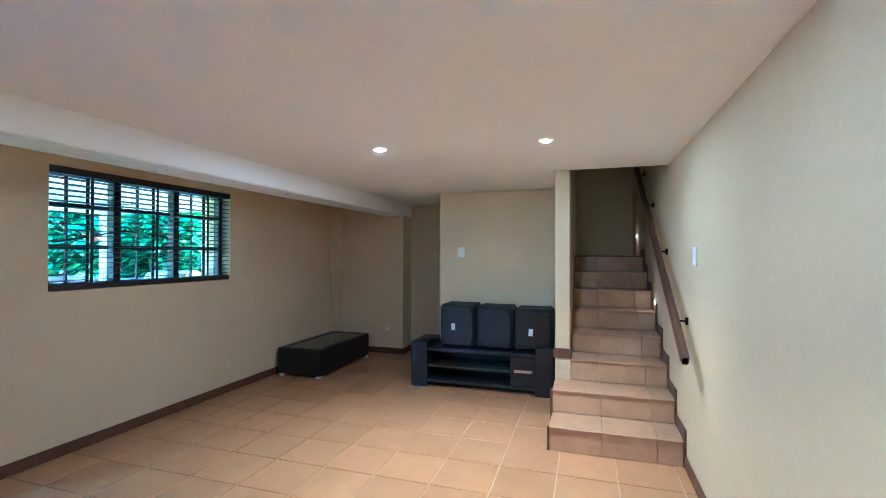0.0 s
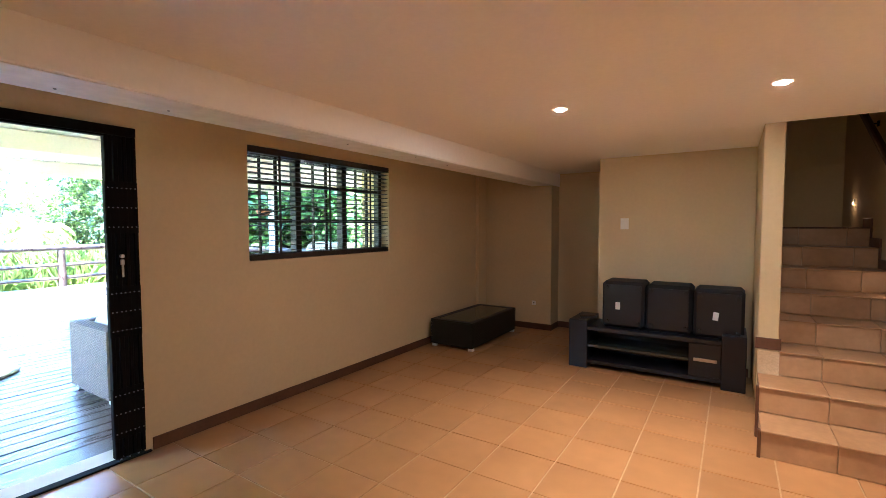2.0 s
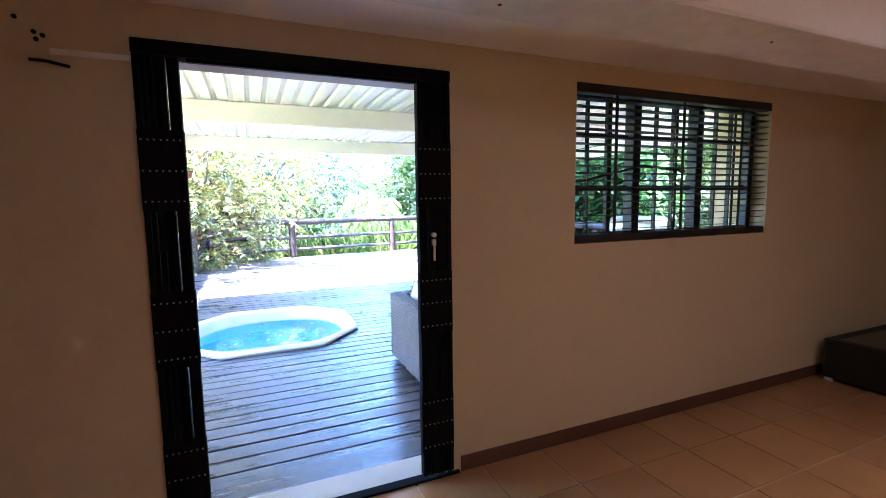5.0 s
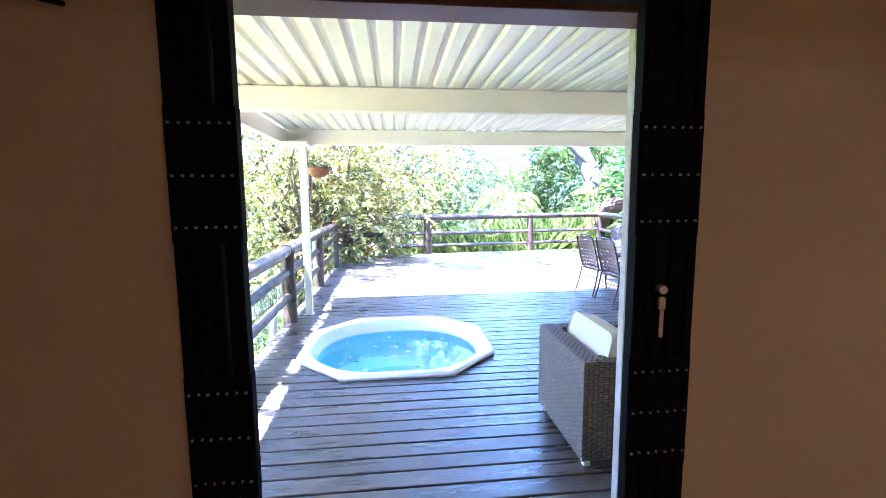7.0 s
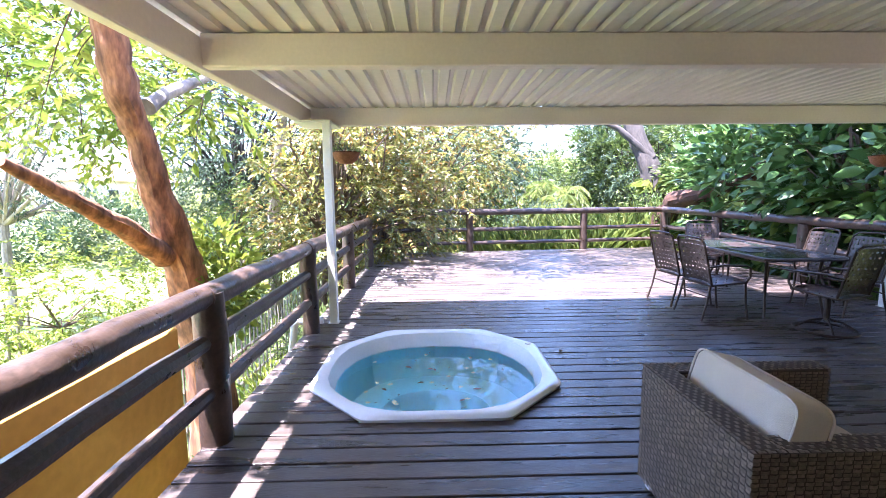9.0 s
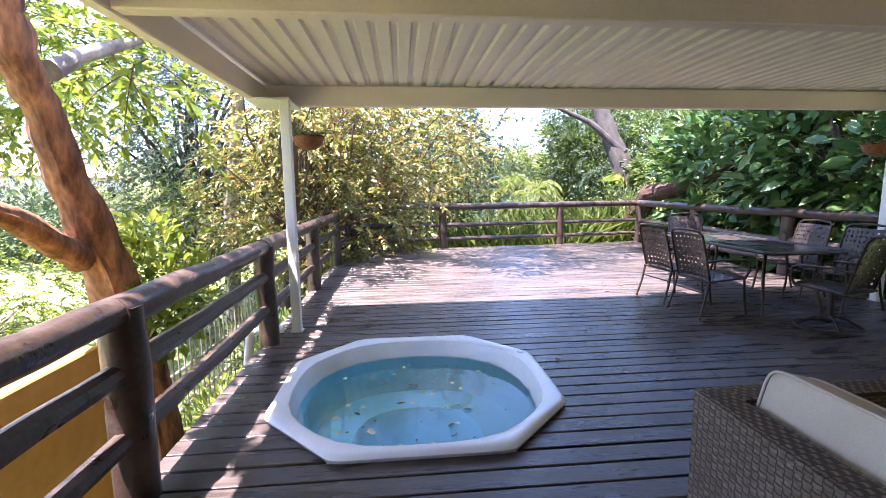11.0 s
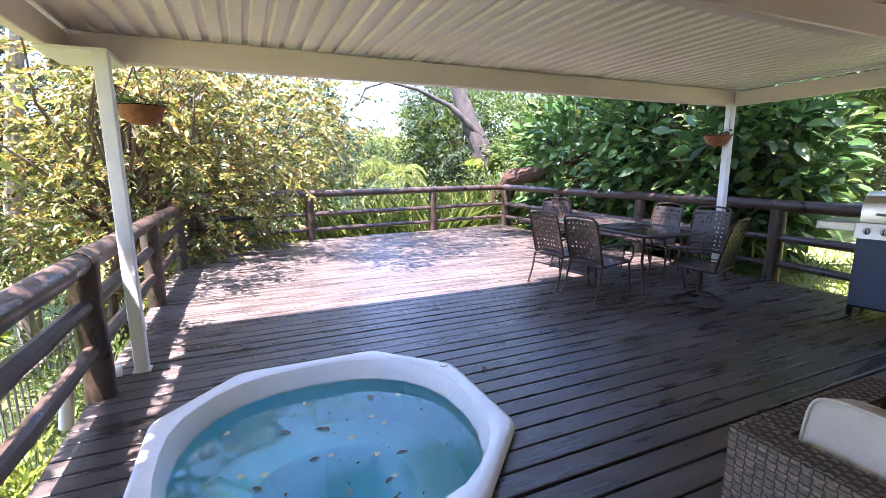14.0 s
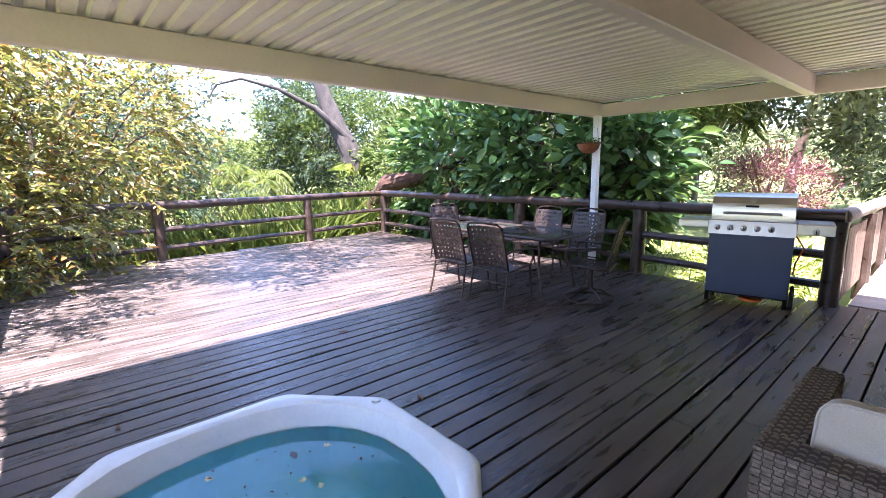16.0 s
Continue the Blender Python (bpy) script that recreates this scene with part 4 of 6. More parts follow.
def spray_points(rng, centre, radii, sprays, per, length, droop=0.6, hollow=0.3, cut=None, up=0.2):
    """Leaves set along arching twigs that spring outward from all over an uneven ellipsoid; also the twigs' lines."""
    c = np.array(centre, float)
    g = rng.normal(size=(sprays, 3))
    g /= np.linalg.norm(g, axis=1, keepdims=True)
    lump = 1 + 0.28 * np.sin(g[:, :1] * 5 + centre[0]) * np.cos(g[:, 2:] * 4 + centre[1])
    base = c + g * (rng.uniform(hollow, 1.0, (sprays, 1)) ** 0.55) * lump * np.array(radii)
    P, D, lines = [], [], []
    for i in range(sprays):
        out = g[i] * 0.8 + rng.normal(size=3) * 0.5 + np.array([0, 0, up])
        out /= np.linalg.norm(out)
        L = length * rng.uniform(0.6, 1.25)
        side = np.cross(out, [0, 0, 1.0])
        side /= np.linalg.norm(side) + 1e-6
        t = np.sort(rng.uniform(0.08, 1.0, per))[:, None]
        q = base[i] + out * L * t + np.array([0, 0, -1.0]) * droop * L * t * t
        sgn = np.where(np.arange(per) % 2, 1.0, -1.0)[:, None]
        d = out * 0.7 + side * sgn * 0.8 + np.array([0, 0, -0.9]) * droop * t + rng.normal(size=(per, 3)) * 0.35
        if cut is not None:
            k = cut(q)
            q, d = q[k], d[k]
        if len(q) < 3:
            continue
        P.append(q)
        D.append(d)
        lines.append([base[i], q[len(q) // 2], q[-1]])
    return np.concatenate(P), np.concatenate(D), lines


def spray_shrub(name, label, root, centre, radii, sprays, per, length, size, aspect, mat, seed, droop=0.6, category="shrub", bark=TWIG, trunk_r=0.07, limbs=26, cut=None, group="", hollow=0.3):
    rng = np.random.default_rng(seed)
    ob = thing(name, label, category, group, root)
    o = Vector(root)
    P, D, lines = spray_points(rng, centre, radii, sprays, per, length, droop, hollow, cut)
    part("crown", leaf_mesh("crown", P - np.array(root, float), D, size, aspect, mat, rng, 0.25, 0.4, 0.15), None, ob)
    tw = B()
    for ln in lines[::3]:
        tw.tube([Vector(p) - o for p in ln], [0.007, 0.005, 0.002], 4, cap=False)
    tagged(part("twig_tangle", tw, bark, ob), kind="stuff")
    b = B()
    fork = Vector(centre).lerp(o, 0.45) - o
    b.tube([(0, 0, -0.3), fork * 0.5 + Vector((rng.normal() * 0.1, rng.normal() * 0.1, 0)), fork], [trunk_r * 1.25, trunk_r, trunk_r * 0.8], 9)
    branchwork(b, fork, [tuple(Vector(lines[i][0]) - o) for i in rng.choice(len(lines), min(limbs, len(lines)), replace=False)], rng, trunk_r * 0.5)
    part("trunk", b, bark, ob)
    return ob


def branchwork(b, root, tips, rng, r0, bend=0.25, every=1):
    """Crooked limbs from root to the tips."""
    root = Vector(root)
    for t in tips[::every]:
        t = Vector(t)
        mid = root.lerp(t, 0.5) + Vector((rng.normal() * bend, rng.normal() * bend, abs(rng.normal()) * bend))
        pts = [root.lerp(mid, 0), root.lerp(mid, 0.5), mid, mid.lerp(t, 0.5) + Vector((rng.normal() * bend * 0.3, rng.normal() * bend * 0.3, 0)), t]
        b.tube(pts, [r0, r0 * 0.8, r0 * 0.55, r0 * 0.35, r0 * 0.12], 6)


def shrub(name, label, root, centre, radii, clumps, per, rc, size, aspect, mat, seed, bark=TWIG, trunk_r=0.06, rows=1, limbs=14, category="shrub", fold=0.25, droop=0.0, hollow=0.35, cut=None, group=""):
    rng = np.random.default_rng(seed)
    ob = thing(name, label, category, group, root)
    o = np.array(root, float)
    pts, d, cc = clump_points(rng, centre, radii, clumps, per, rc, hollow, cut=cut)
    if cut is not None:
        k = cut(pts)
        pts, d = pts[k], d[k]
    part("crown", leaf_mesh("crown", pts - o, d, size, aspect, mat, rng, fold, 0.35, droop, rows), None, ob)
    b = B()
    fork = Vector(centre).lerp(Vector(root), 0.45) - Vector(root)
    b.tube([(0, 0, -0.3), fork * 0.5 + Vector((rng.normal() * 0.1, rng.normal() * 0.1, 0)), fork], [trunk_r * 1.25, trunk_r, trunk_r * 0.8], 9)
    sel = rng.choice(len(cc), min(limbs, len(cc)), replace=False)
    branchwork(b, fork, [tuple(cc[i] - o) for i in sel], rng, trunk_r * 0.5)
    part("trunk", b, bark, ob)
    return ob


def ground_z(x, y):
    """Falls from the planted side of the house to the lawn below the deck, and rises to a wooded slope far off."""
    z = -0.32 - 0.165 * max(0.0, min(8.0, 7.8 - y)) - 0.05 * max(0.0, min(20.0, -y))
    if x < -14:
        z -= 0.05 * min(14.0, -14 - x)
    if y > 7.8:
        z += 0.02 * min(30.0, y - 7.8)
    far = math.hypot(x + 6, y - 3)
    z += 0.10 * max(0.0, min(130.0, far - 28))
    return z + 0.05 * noise.noise(Vector((x * 0.4, y * 0.4, 0)))


def build_ground():
    b = B()
    rs = [0, 2, 4, 6, 8, 10, 12, 14, 17, 20, 24, 28, 34, 42, 55, 75, 110, 170, 300, 700, 2000]
    n = 72
    vs, fs = [], []
    for r in rs:
        for k in range(n):
            a = 2 * math.pi * k / n
            x, y = -6 + r * math.cos(a), 3 + r * math.sin(a)
            z = ground_z(x, y)
            if XO - 0.3 < x < XE + 0.5 and YS - 0.5 < y < YN + 2.5:
                z = min(z, -0.8)
            if -14 < x < XO and 0 < y < 8:
                z = min(z, -1.3)
            vs.append((x, y, z))
    for i in range(len(rs) - 1):
        for k in range(n):
            j = (k + 1) % n
            fs.append((i * n + k, i * n + j, (i + 1) * n + j, (i + 1) * n + k) if i else (k, (i + 1) * n + j, (i + 1) * n + k))
    b.add(vs, fs)
    structure("ground", b, GRASS, "sloping garden ground with patchy grass", "ground")


def trunk_of(pts, rs, rng, n=14, knob=0.1):
    """A knotty trunk with ridged bark along a bent line."""
    b = B()
    P = [Vector(p) for p in pts]
    fine, rad = [], []
    for i in range(len(P) - 1):
        for t in (0, 0.25, 0.5, 0.75):
            fine.append(P[i].lerp(P[i + 1], t) + Vector((rng.normal(), rng.normal(), 0)) * 0.006)
            rad.append((rs[i] + (rs[i + 1] - rs[i]) * t) * (1 + knob * 0.28 * rng.normal()))
    fine.append(P[-1])
    rad.append(rs[-1])
    n2 = n * 2
    dense, drad = [], []
    for i in range(len(fine) - 1):
        for t in (0, 0.33, 0.67):
            dense.append(fine[i].lerp(fine[i + 1], t))
            drad.append(rad[i] + (rad[i + 1] - rad[i]) * t)
    dense.append(fine[-1])
    drad.append(rad[-1])
    b.tube(dense, drad, n2)
    for i, v in enumerate(b.v):
        q = Vector(v)
        k, row = i % n2, i // n2
        c = dense[min(row, len(dense) - 1)]
        groove = noise.noise(Vector((k * 0.9, row * 0.10, 3.1))) + 0.6 * noise.noise(Vector((k * 2.1, row * 0.35, 9.0)))
        ridge = 0.11 * groove + 0.12 * noise.noise(q * 2.5)
        b.v[i] = tuple(c + (q - c) * (1 + ridge))
    return b


def build_near_tree():
    rng = np.random.default_rng(11)
    o = Vector((-7.1, -0.7, -1.75))
    t = thing("leaning_tree", "large leaning tree with red-brown flaking bark", "tree", at=o)
    part("trunk", trunk_of([p - o for p in map(Vector, [(-7.13, -0.66, -2.1), (-7.03, -0.62, -0.55), (-6.9, -0.62, 0.12), (-6.72, -0.62, 0.73), (-6.53, -0.62, 1.21), (-6.35, -0.62, 1.58), (-6.22, -0.62, 1.95), (-6.07, -0.62, 2.22), (-5.99, -0.62, 2.61), (-5.89, -0.62, 3.12)])], [0.293, 0.213, 0.189, 0.174, 0.143, 0.11, 0.1, 0.111, 0.101, 0.081], rng, 18), BARK, t)
    part("limb", trunk_of([p - o for p in map(Vector, [(-6.49, -0.66, 0.91), (-6.09, -0.66, 1.17), (-5.74, -0.66, 1.33), (-5.47, -0.66, 1.46), (-5.06, -0.66, 1.65)])], [0.097, 0.08, 0.062, 0.055, 0.027], rng, 14), BARK, t)
    part("limb", trunk_of([p - o for p in map(Vector, [(-6.31, -0.6, 2.16), (-6.6, -0.56, 2.34), (-6.88, -0.5, 2.48), (-7.14, -0.4, 2.61)])], [0.062, 0.055, 0.045, 0.022], rng, 10), GREYBARK, t, "pale grey limb")
    part("limb", trunk_of([p - o for p in map(Vector, [(-5.89, -0.62, 3.12), (-6.0, -1.6, 4.8), (-7.2, -3.0, 5.8)])], [0.119, 0.08, 0.03], rng, 10), BARK, t)
    A, D, tw = [], [], B()
    for c, r, n in (((-7.8, -4.8, 6.2), (2.4, 1.7, 1.4), 260), ((-7.7, -1.0, 3.0), (1.0, 0.7, 0.7), 60), ((-6.4, -3.2, 3.9), (1.5, 0.9, 0.9), 90), ((-10.8, -3.6, 3.6), (1.6, 1.6, 1.4), 190), ((-5.2, -3.2, 3.0), (1.3, 1.0, 0.8), 90), ((-5.9, -0.6, 3.2), (0.5, 0.3, 0.4), 16), ((-11.5, -5.2, 4.2), (2.2, 1.8, 1.8), 240), ((-9.5, -3.2, 3.2), (1.4, 1.0, 1.0), 80), ((-5.4, -0.9, 4.6), (1.8, 0.4, 0.4), 34)):
        p, d, lines = spray_points(rng, c, r, n, 16, 0.7, 0.5)
        A.append(p)
        D.append(d)
        for ln in lines[::2]:
            tw.tube([Vector(q) - o for q in ln], [0.009, 0.006, 0.002], 4, cap=False)
    part("crown", leaf_mesh("crown", np.concatenate(A) - np.array(o), np.concatenate(D), 0.15, 0.40, L_YELLOW, rng), None, t)
    tagged(part("twig_tangle", tw, TWIG, t), kind="stuff")
    # creeper on the trunk
    p, d, _ = clump_points(rng, (-7.05, -0.42, 0.62), (0.34, 0.22, 0.62), 60, 11, 0.08)
    part("creeper", leaf_mesh("creeper", p - np.array(o), d, 0.11, 0.6, L_YELLOW, rng), None, t, "green creeper on the trunk")


def build_plants():
    clear = lambda p: ~((p[:, 0] > -13.3) & (p[:, 1] > 0.75) & (p[:, 2] < 2.2)) | (np.hypot(p[:, 0] + 13.2, p[:, 1] - 0.5) < 1.9)
    under_roof = lambda p: clear(p) & ~((p[:, 0] > -8.6) & (p[:, 1] > -0.1))
    spray_shrub("rust_leaved_shrub", "overgrown shrub with olive and rust leaves over the railing", (-13.9, -0.9, -1.9), (-13.2, -0.2, 1.2), (2.0, 2.1, 2.5), 1150, 20, 0.75, 0.115, 0.42, L_ORANGE, 21, 0.55, cut=under_roof, limbs=60, trunk_r=0.13)
    spray_shrub("rust_leaved_shrub", "tall shrub with olive and rust leaves behind the deck", (-15.6, 0.6, -2.0), (-15.7, 1.4, 2.5), (2.0, 2.6, 2.4), 950, 20, 0.75, 0.12, 0.42, L_ORANGE, 22, 0.5, cut=under_roof, limbs=30, trunk_r=0.09)
    spray_shrub("rust_leaved_shrub", "arching shrub with rust leaves hanging over the deck's edge", (-12.6, -0.9, -1.9), (-11.6, 0.1, 3.1), (2.3, 1.2, 0.8), 190, 20, 0.7, 0.11, 0.42, L_ORANGE, 28, 0.5, cut=under_roof, limbs=30, trunk_r=0.07)
    spray_shrub("olive_shrub", "loose olive-green shrub below the deck", (-13.4, -3.0, -1.9), (-13.2, -3.0, 0.1), (1.3, 1.0, 1.6), 300, 16, 0.6, 0.10, 0.35, L_MID, 23, 0.5, limbs=24, cut=lambda p: p[:, 1] < 0.15)
    spray_shrub("grey_green_tree", "feathery grey-green tree with fine leaves", (-17.5, -5.5, -2.4), (-17.0, -3.7, 3.2), (3.1, 3.0, 3.2), 2300, 24, 0.8, 0.105, 0.34, L_GREY, 24, 0.3, limbs=70, trunk_r=0.17, category="tree", bark=DARKBARK)
    spray_shrub("grey_green_tree", "open grey-green tree beyond the lawn", (-14.5, -9.5, -2.6), (-14.5, -9.5, 3.4), (2.6, 2.6, 2.6), 520, 16, 0.9, 0.12, 0.3, L_GREY, 25, 0.3, limbs=40, trunk_r=0.12, category="tree", bark=GREYBARK)
    spray_shrub("garden_hedge", "bright uneven hedge along the lawn", (-13.0, -7.2, -2.5), (-13.0, -7.0, -1.0), (3.6, 1.2, 1.3), 420, 18, 0.6, 0.11, 0.4, L_YELLOW, 26, 0.4, limbs=14, trunk_r=0.04)
    spray_shrub("garden_hedge", "bright uneven hedge below the leaning tree", (-7.5, -6.5, -2.3), (-7.5, -6.5, -0.9), (2.4, 1.0, 1.1), 260, 18, 0.55, 0.11, 0.4, L_YELLOW, 27, 0.4, limbs=14, trunk_r=0.04)
    ok = lambda p: ~((p[:, 0] < -12.3) & (p[:, 1] < 8.4) & (p[:, 2] > 1.1) & (p[:, 2] < 1.5)) & ((p[:, 1] > 7.95) | ((p[:, 2] > 1.05) & (p[:, 1] > 7.35) & (p[:, 0] < -8.6)))
    for k, (c, r, n) in enumerate((((-12.9, 9.2, 1.5), (2.1, 1.3, 2.2), 380), ((-10.0, 9.3, 1.6), (2.0, 1.4, 2.1), 380), ((-8.5, 9.0, 1.4), (0.9, 1.0, 1.5), 150))):
        shrub("broad_leaved_shrub", "dense shrub with big glossy dark green leaves behind the railing", (c[0], 9.4, -0.6), c, r, n, 13, 0.22, 0.27, 0.50, L_BIG, 31 + k, rows=2, limbs=26, trunk_r=0.10, droop=0.25, fold=0.3, cut=ok, hollow=0.55, group="broad-leaved shrubs along the railing")
    shrub("maroon_shrub", "pink and maroon leaved garden shrub", (-7.7, 14.9, -0.2), (-7.5, 14.9, 1.0), (1.25, 1.1, 0.95), 190, 50, 0.15, 0.08, 0.35, L_PINK, 41, limbs=20)
    for k, (c, r, n) in enumerate((((-26.5, 12.4, 3.6), (3.4, 3.4, 4.2), 900), ((-29.0, 8.8, 1.2), (3.2, 3.2, 2.4), 620), ((-25.7, 4.6, 2.2), (2.6, 2.4, 4.0), 700), ((-22.5, 1.2, 2.0), (2.4, 2.4, 3.4), 560))):
        spray_shrub("grey_green_tree", "dense grey-green tree on the slope behind the deck", (c[0], c[1], ground_z(c[0], c[1])), c, r, n, 22, 0.9, 0.16, 0.4, L_GREY if k != 1 else L_MID, 60 + k, 0.35, limbs=26, trunk_r=0.14, category="tree", bark=DARKBARK, group="trees on the slope behind the deck")
    # low growth seen through the rails
    for k, (x, y, w, mat) in enumerate(((-16.2, 4.0, 1.0, L_YELLOW), (-16.8, 6.6, 1.1, L_MID), (-16.2, 8.6, 1.4, L_MID), (-19.4, 5.6, 1.6, L_GREY), (-8.6, 8.6, 0.8, L_MID), (-6.3, 8.7, 0.7, L_YELLOW), (-10.6, -0.5, 0.7, L_MID), (-8.2, -0.5, 0.5, L_YELLOW), (-6.6, -0.3, 0.35, L_MID))):
        z = ground_z(x, y) if y < 7.9 else -0.45
        shrub("garden_bush", "low bright green bush beside the deck", (x, y, z), (x, y, z + w * 0.55), (w, w, w * 0.75), int(70 * w), 30, 0.16, 0.12, 0.3, mat, 50 + k, limbs=8, trunk_r=0.025, cut=lambda p: (p[:, 1] < 0.15) | (p[:, 1] > 7.95) | (p[:, 0] < -14.6))


def palm(x, y, z, h, n, length, seed, label):
    rng = np.random.default_rng(seed)
    ob = thing("palm", label, "palm", "garden palms", (x, y, z))
    part("stem", B().tube([(0, 0, -0.3), (0.05, 0.02, h * 0.5), (0.0, 0.05, h)], [0.11, 0.08, 0.07], 10), GREYBARK, ob)
    P, D = [], []
    ribs = B()
    for k in range(n):
        a, up = rng.uniform(0, 6.28), rng.uniform(0.3, 1.5)
        L = length * rng.uniform(0.8, 1.1)
        line = []
        for i in range(14):
            t = i / 13
            line.append(Vector((math.cos(a) * L * t * 0.85, math.sin(a) * L * t * 0.85, h + L * (up * t - (0.55 + up * 0.55) * t * t))))
        ribs.tube(line, [0.018 * (1 - 0.8 * i / 13) for i in range(14)], 4)
        side = Vector((-math.sin(a), math.cos(a), 0))
        for i in range(2, 14):
            for q in range(3):
                base = line[i - 1].lerp(line[i], q / 3)
                fwd = (line[i] - line[i - 1]).normalized()
                for s in (-1, 1):
                    P.append(base)
                    D.append(side * s * 0.9 + fwd * 0.6 + Vector((0, 0, -0.25)))
    part("rib", ribs, L_PALM, ob)
    part("fronds", leaf_mesh("fronds", np.array([tuple(p) for p in P]), np.array([tuple(d) for d in D]), length * 0.30, 0.09, L_PALM, rng, droop=0.3), None, ob)


def build_far():
    rng = np.random.default_rng(77)
    for k, (x, y, h, L) in enumerate(((-19.0, 5.9, 2.2, 1.0), (-20.6, 7.0, 2.8, 1.15), (-18.3, 7.4, 1.8, 0.95), (-21.5, 6.2, 3.0, 1.1), (-17.6, 8.7, 1.7, 0.95), (-19.8, 6.6, 2.5, 1.0))):
        palm(x, y, -1.6, h, 22, L, k + 1, "yellow-green feather palm in the garden")
    P = np.column_stack([rng.uniform(-18.6, -15.2, 2600), rng.uniform(2.2, 9.4, 2600), np.full(2600, -1.3)])
    P[:, 2] = [ground_z(x, y) for x, y in P[:, :2]]
    D = np.column_stack([rng.normal(size=2600) * 0.35, rng.normal(size=2600) * 0.35, np.ones(2600)])
    tagged(part("reeds", leaf_mesh("reeds", P, D, 1.55, 0.035, L_PALM, rng, spread=0.45, droop=0.25), None), "tall yellow-green reeds behind the deck", "reeds", "", "stuff")
    palm(-10.2, 17.5, 0.0, 3.4, 18, 2.3, 4, "tall feather palm behind the maroon shrub")
    # arching tree behind the broad-leaved shrub
    o = Vector((-19.5, 11.3, -1.5))
    t = thing("arching_tree", "old tree with bare arching limb and epiphytes", "tree", at=o)
    part("trunk", trunk_of([p - o for p in map(Vector, [(-19.5, 10.3, -2), (-19.2, 10.1, 0.6), (-19.5, 9.9, 2.2), (-20.2, 9.4, 4.0), (-20.8, 9.0, 6.5)])], [0.42, 0.38, 0.36, 0.30, 0.2], rng, 14), DARKBARK, t)
    part("limb", trunk_of([p - o for p in map(Vector, [(-19.4, 9.9, 2.6), (-19.9, 8.8, 3.75), (-20.2, 7.6, 4.35), (-20.5, 6.5, 4.6), (-20.7, 5.75, 4.35), (-20.75, 5.45, 3.75)])], [0.15, 0.10, 0.06, 0.045, 0.035, 0.018], rng, 10), DARKBARK, t)
    P, D = [], []
    for k in range(90):
        a = rng.uniform(0, 6.28)
        P.append((0.3 + 0.15 * math.cos(a), -1.4 + 0.15 * math.sin(a), 3.0 + rng.uniform(-0.15, 0.15)))
        D.append((math.cos(a), math.sin(a), rng.uniform(0.3, 1.6)))
    part("epiphyte", leaf_mesh("epiphyte", np.array(P), np.array(D), 0.75, 0.09, L_PALM, rng, droop=0.5), None, t, "strap-leaved epiphyte on the trunk")
    p, d, _ = clump_points(rng, (-21.5, 13.5, 5.2), (3.4, 3.0, 2.0), 260, 30, 0.35)
    part("crown", leaf_mesh("crown", p - np.array(o), d, 0.16, 0.4, L_MID, rng), None, t)
    old = thing("leaning_old_tree", "thick red-brown tree leaning low through the shrub, bark coloured as shaded", "tree", at=(-15.4, 8.5, -0.6))
    part("trunk", trunk_of([Vector(p) - Vector((-15.4, 8.5, -0.6)) for p in ((-15.9, 8.4, -0.9), (-15.6, 8.45, 0.6), (-15.0, 8.5, 1.15), (-13.9, 8.62, 1.34), (-12.9, 8.75, 1.62), (-11.8, 9.0, 2.1))], [0.34, 0.32, 0.26, 0.20, 0.17, 0.12], rng, 14), SHADEBARK, old)
    # woods all round, far off
    kinds = {"pale": ([], [], L_FAR), "dark": ([], [], L_FARDARK), "golden": ([], [], L_FARGOLD)}
    for k in range(170):
        a = rng.uniform(math.radians(70), math.radians(262))
        r = rng.uniform(27, 60)
        x, y = -5 + r * math.cos(a), 2 + r * math.sin(a)
        deg = math.degrees(a)
        h = rng.uniform(5.0, 8.5)
        if 160 < deg < 171:
            h = rng.uniform(2.5, 4.5)
        elif deg > 196:
            h = rng.uniform(1.8, 4.2)
        elif deg < 135:
            h = rng.uniform(7, 11)
        z = ground_z(x, y)
        w = rng.uniform(2.4, 4.2)
        p, d, _ = clump_points(rng, (x, y, z + h * 0.55), (w, w, h * 0.55), 42, 38, 0.34, 0.6)
        sort = rng.choice(["pale", "dark", "golden"], p=[0.45, 0.35, 0.2])
        kinds[sort][0].append(p)
        kinds[sort][1].append(d)
    for sort, (P, D, mat) in kinds.items():
        me = leaf_mesh("far_woods", np.concatenate(P), np.concatenate(D), 0.32, 0.5, mat, rng)
        tagged(part("far_woods", me, None), sort + " green woods on the far slope", "woods", "", "stuff")
    near, sunny = ([], []), ([], [])
    for x, y, z, w, h in ((-17.5, 12.5, 2.2, 2.4, 2.8), (-12.5, 16.0, 3.0, 3.0, 3.4), (-4.5, 18.5, 3.6, 3.0, 3.6), (-1.0, 16.0, 3.5, 2.4, 3.6), (-15.5, 21, 4.5, 4, 4), (-8.5, 24, 4.5, 4.5, 4.5), (-24.5, 3.0, 0.4, 2.6, 2.4), (-27, 11.6, 2.6, 2.6, 3.2), (-25, -1.5, 1.0, 3, 3.2), (-9.8, 13.4, 4.6, 2.2, 2.4), (-6.4, 16.6, 5.6, 2.6, 2.6)):
        p, d, _ = clump_points(rng, (x, y, z), (w, w, h), 170, 50, 0.26, 0.55)
        # trees past y 15 get paler leaves, sunlight put into their colour
        grove = sunny if y > 15 else near
        grove[0].append(p)
        grove[1].append(d)
    for (P, D), mat, label in ((near, L_MID, "leafy garden trees behind the deck"), (sunny, L_FAR, "sunlit pale green trees beyond the path")):
        me = leaf_mesh("garden_trees", np.concatenate(P), np.concatenate(D), 0.24, 0.42, mat, rng)
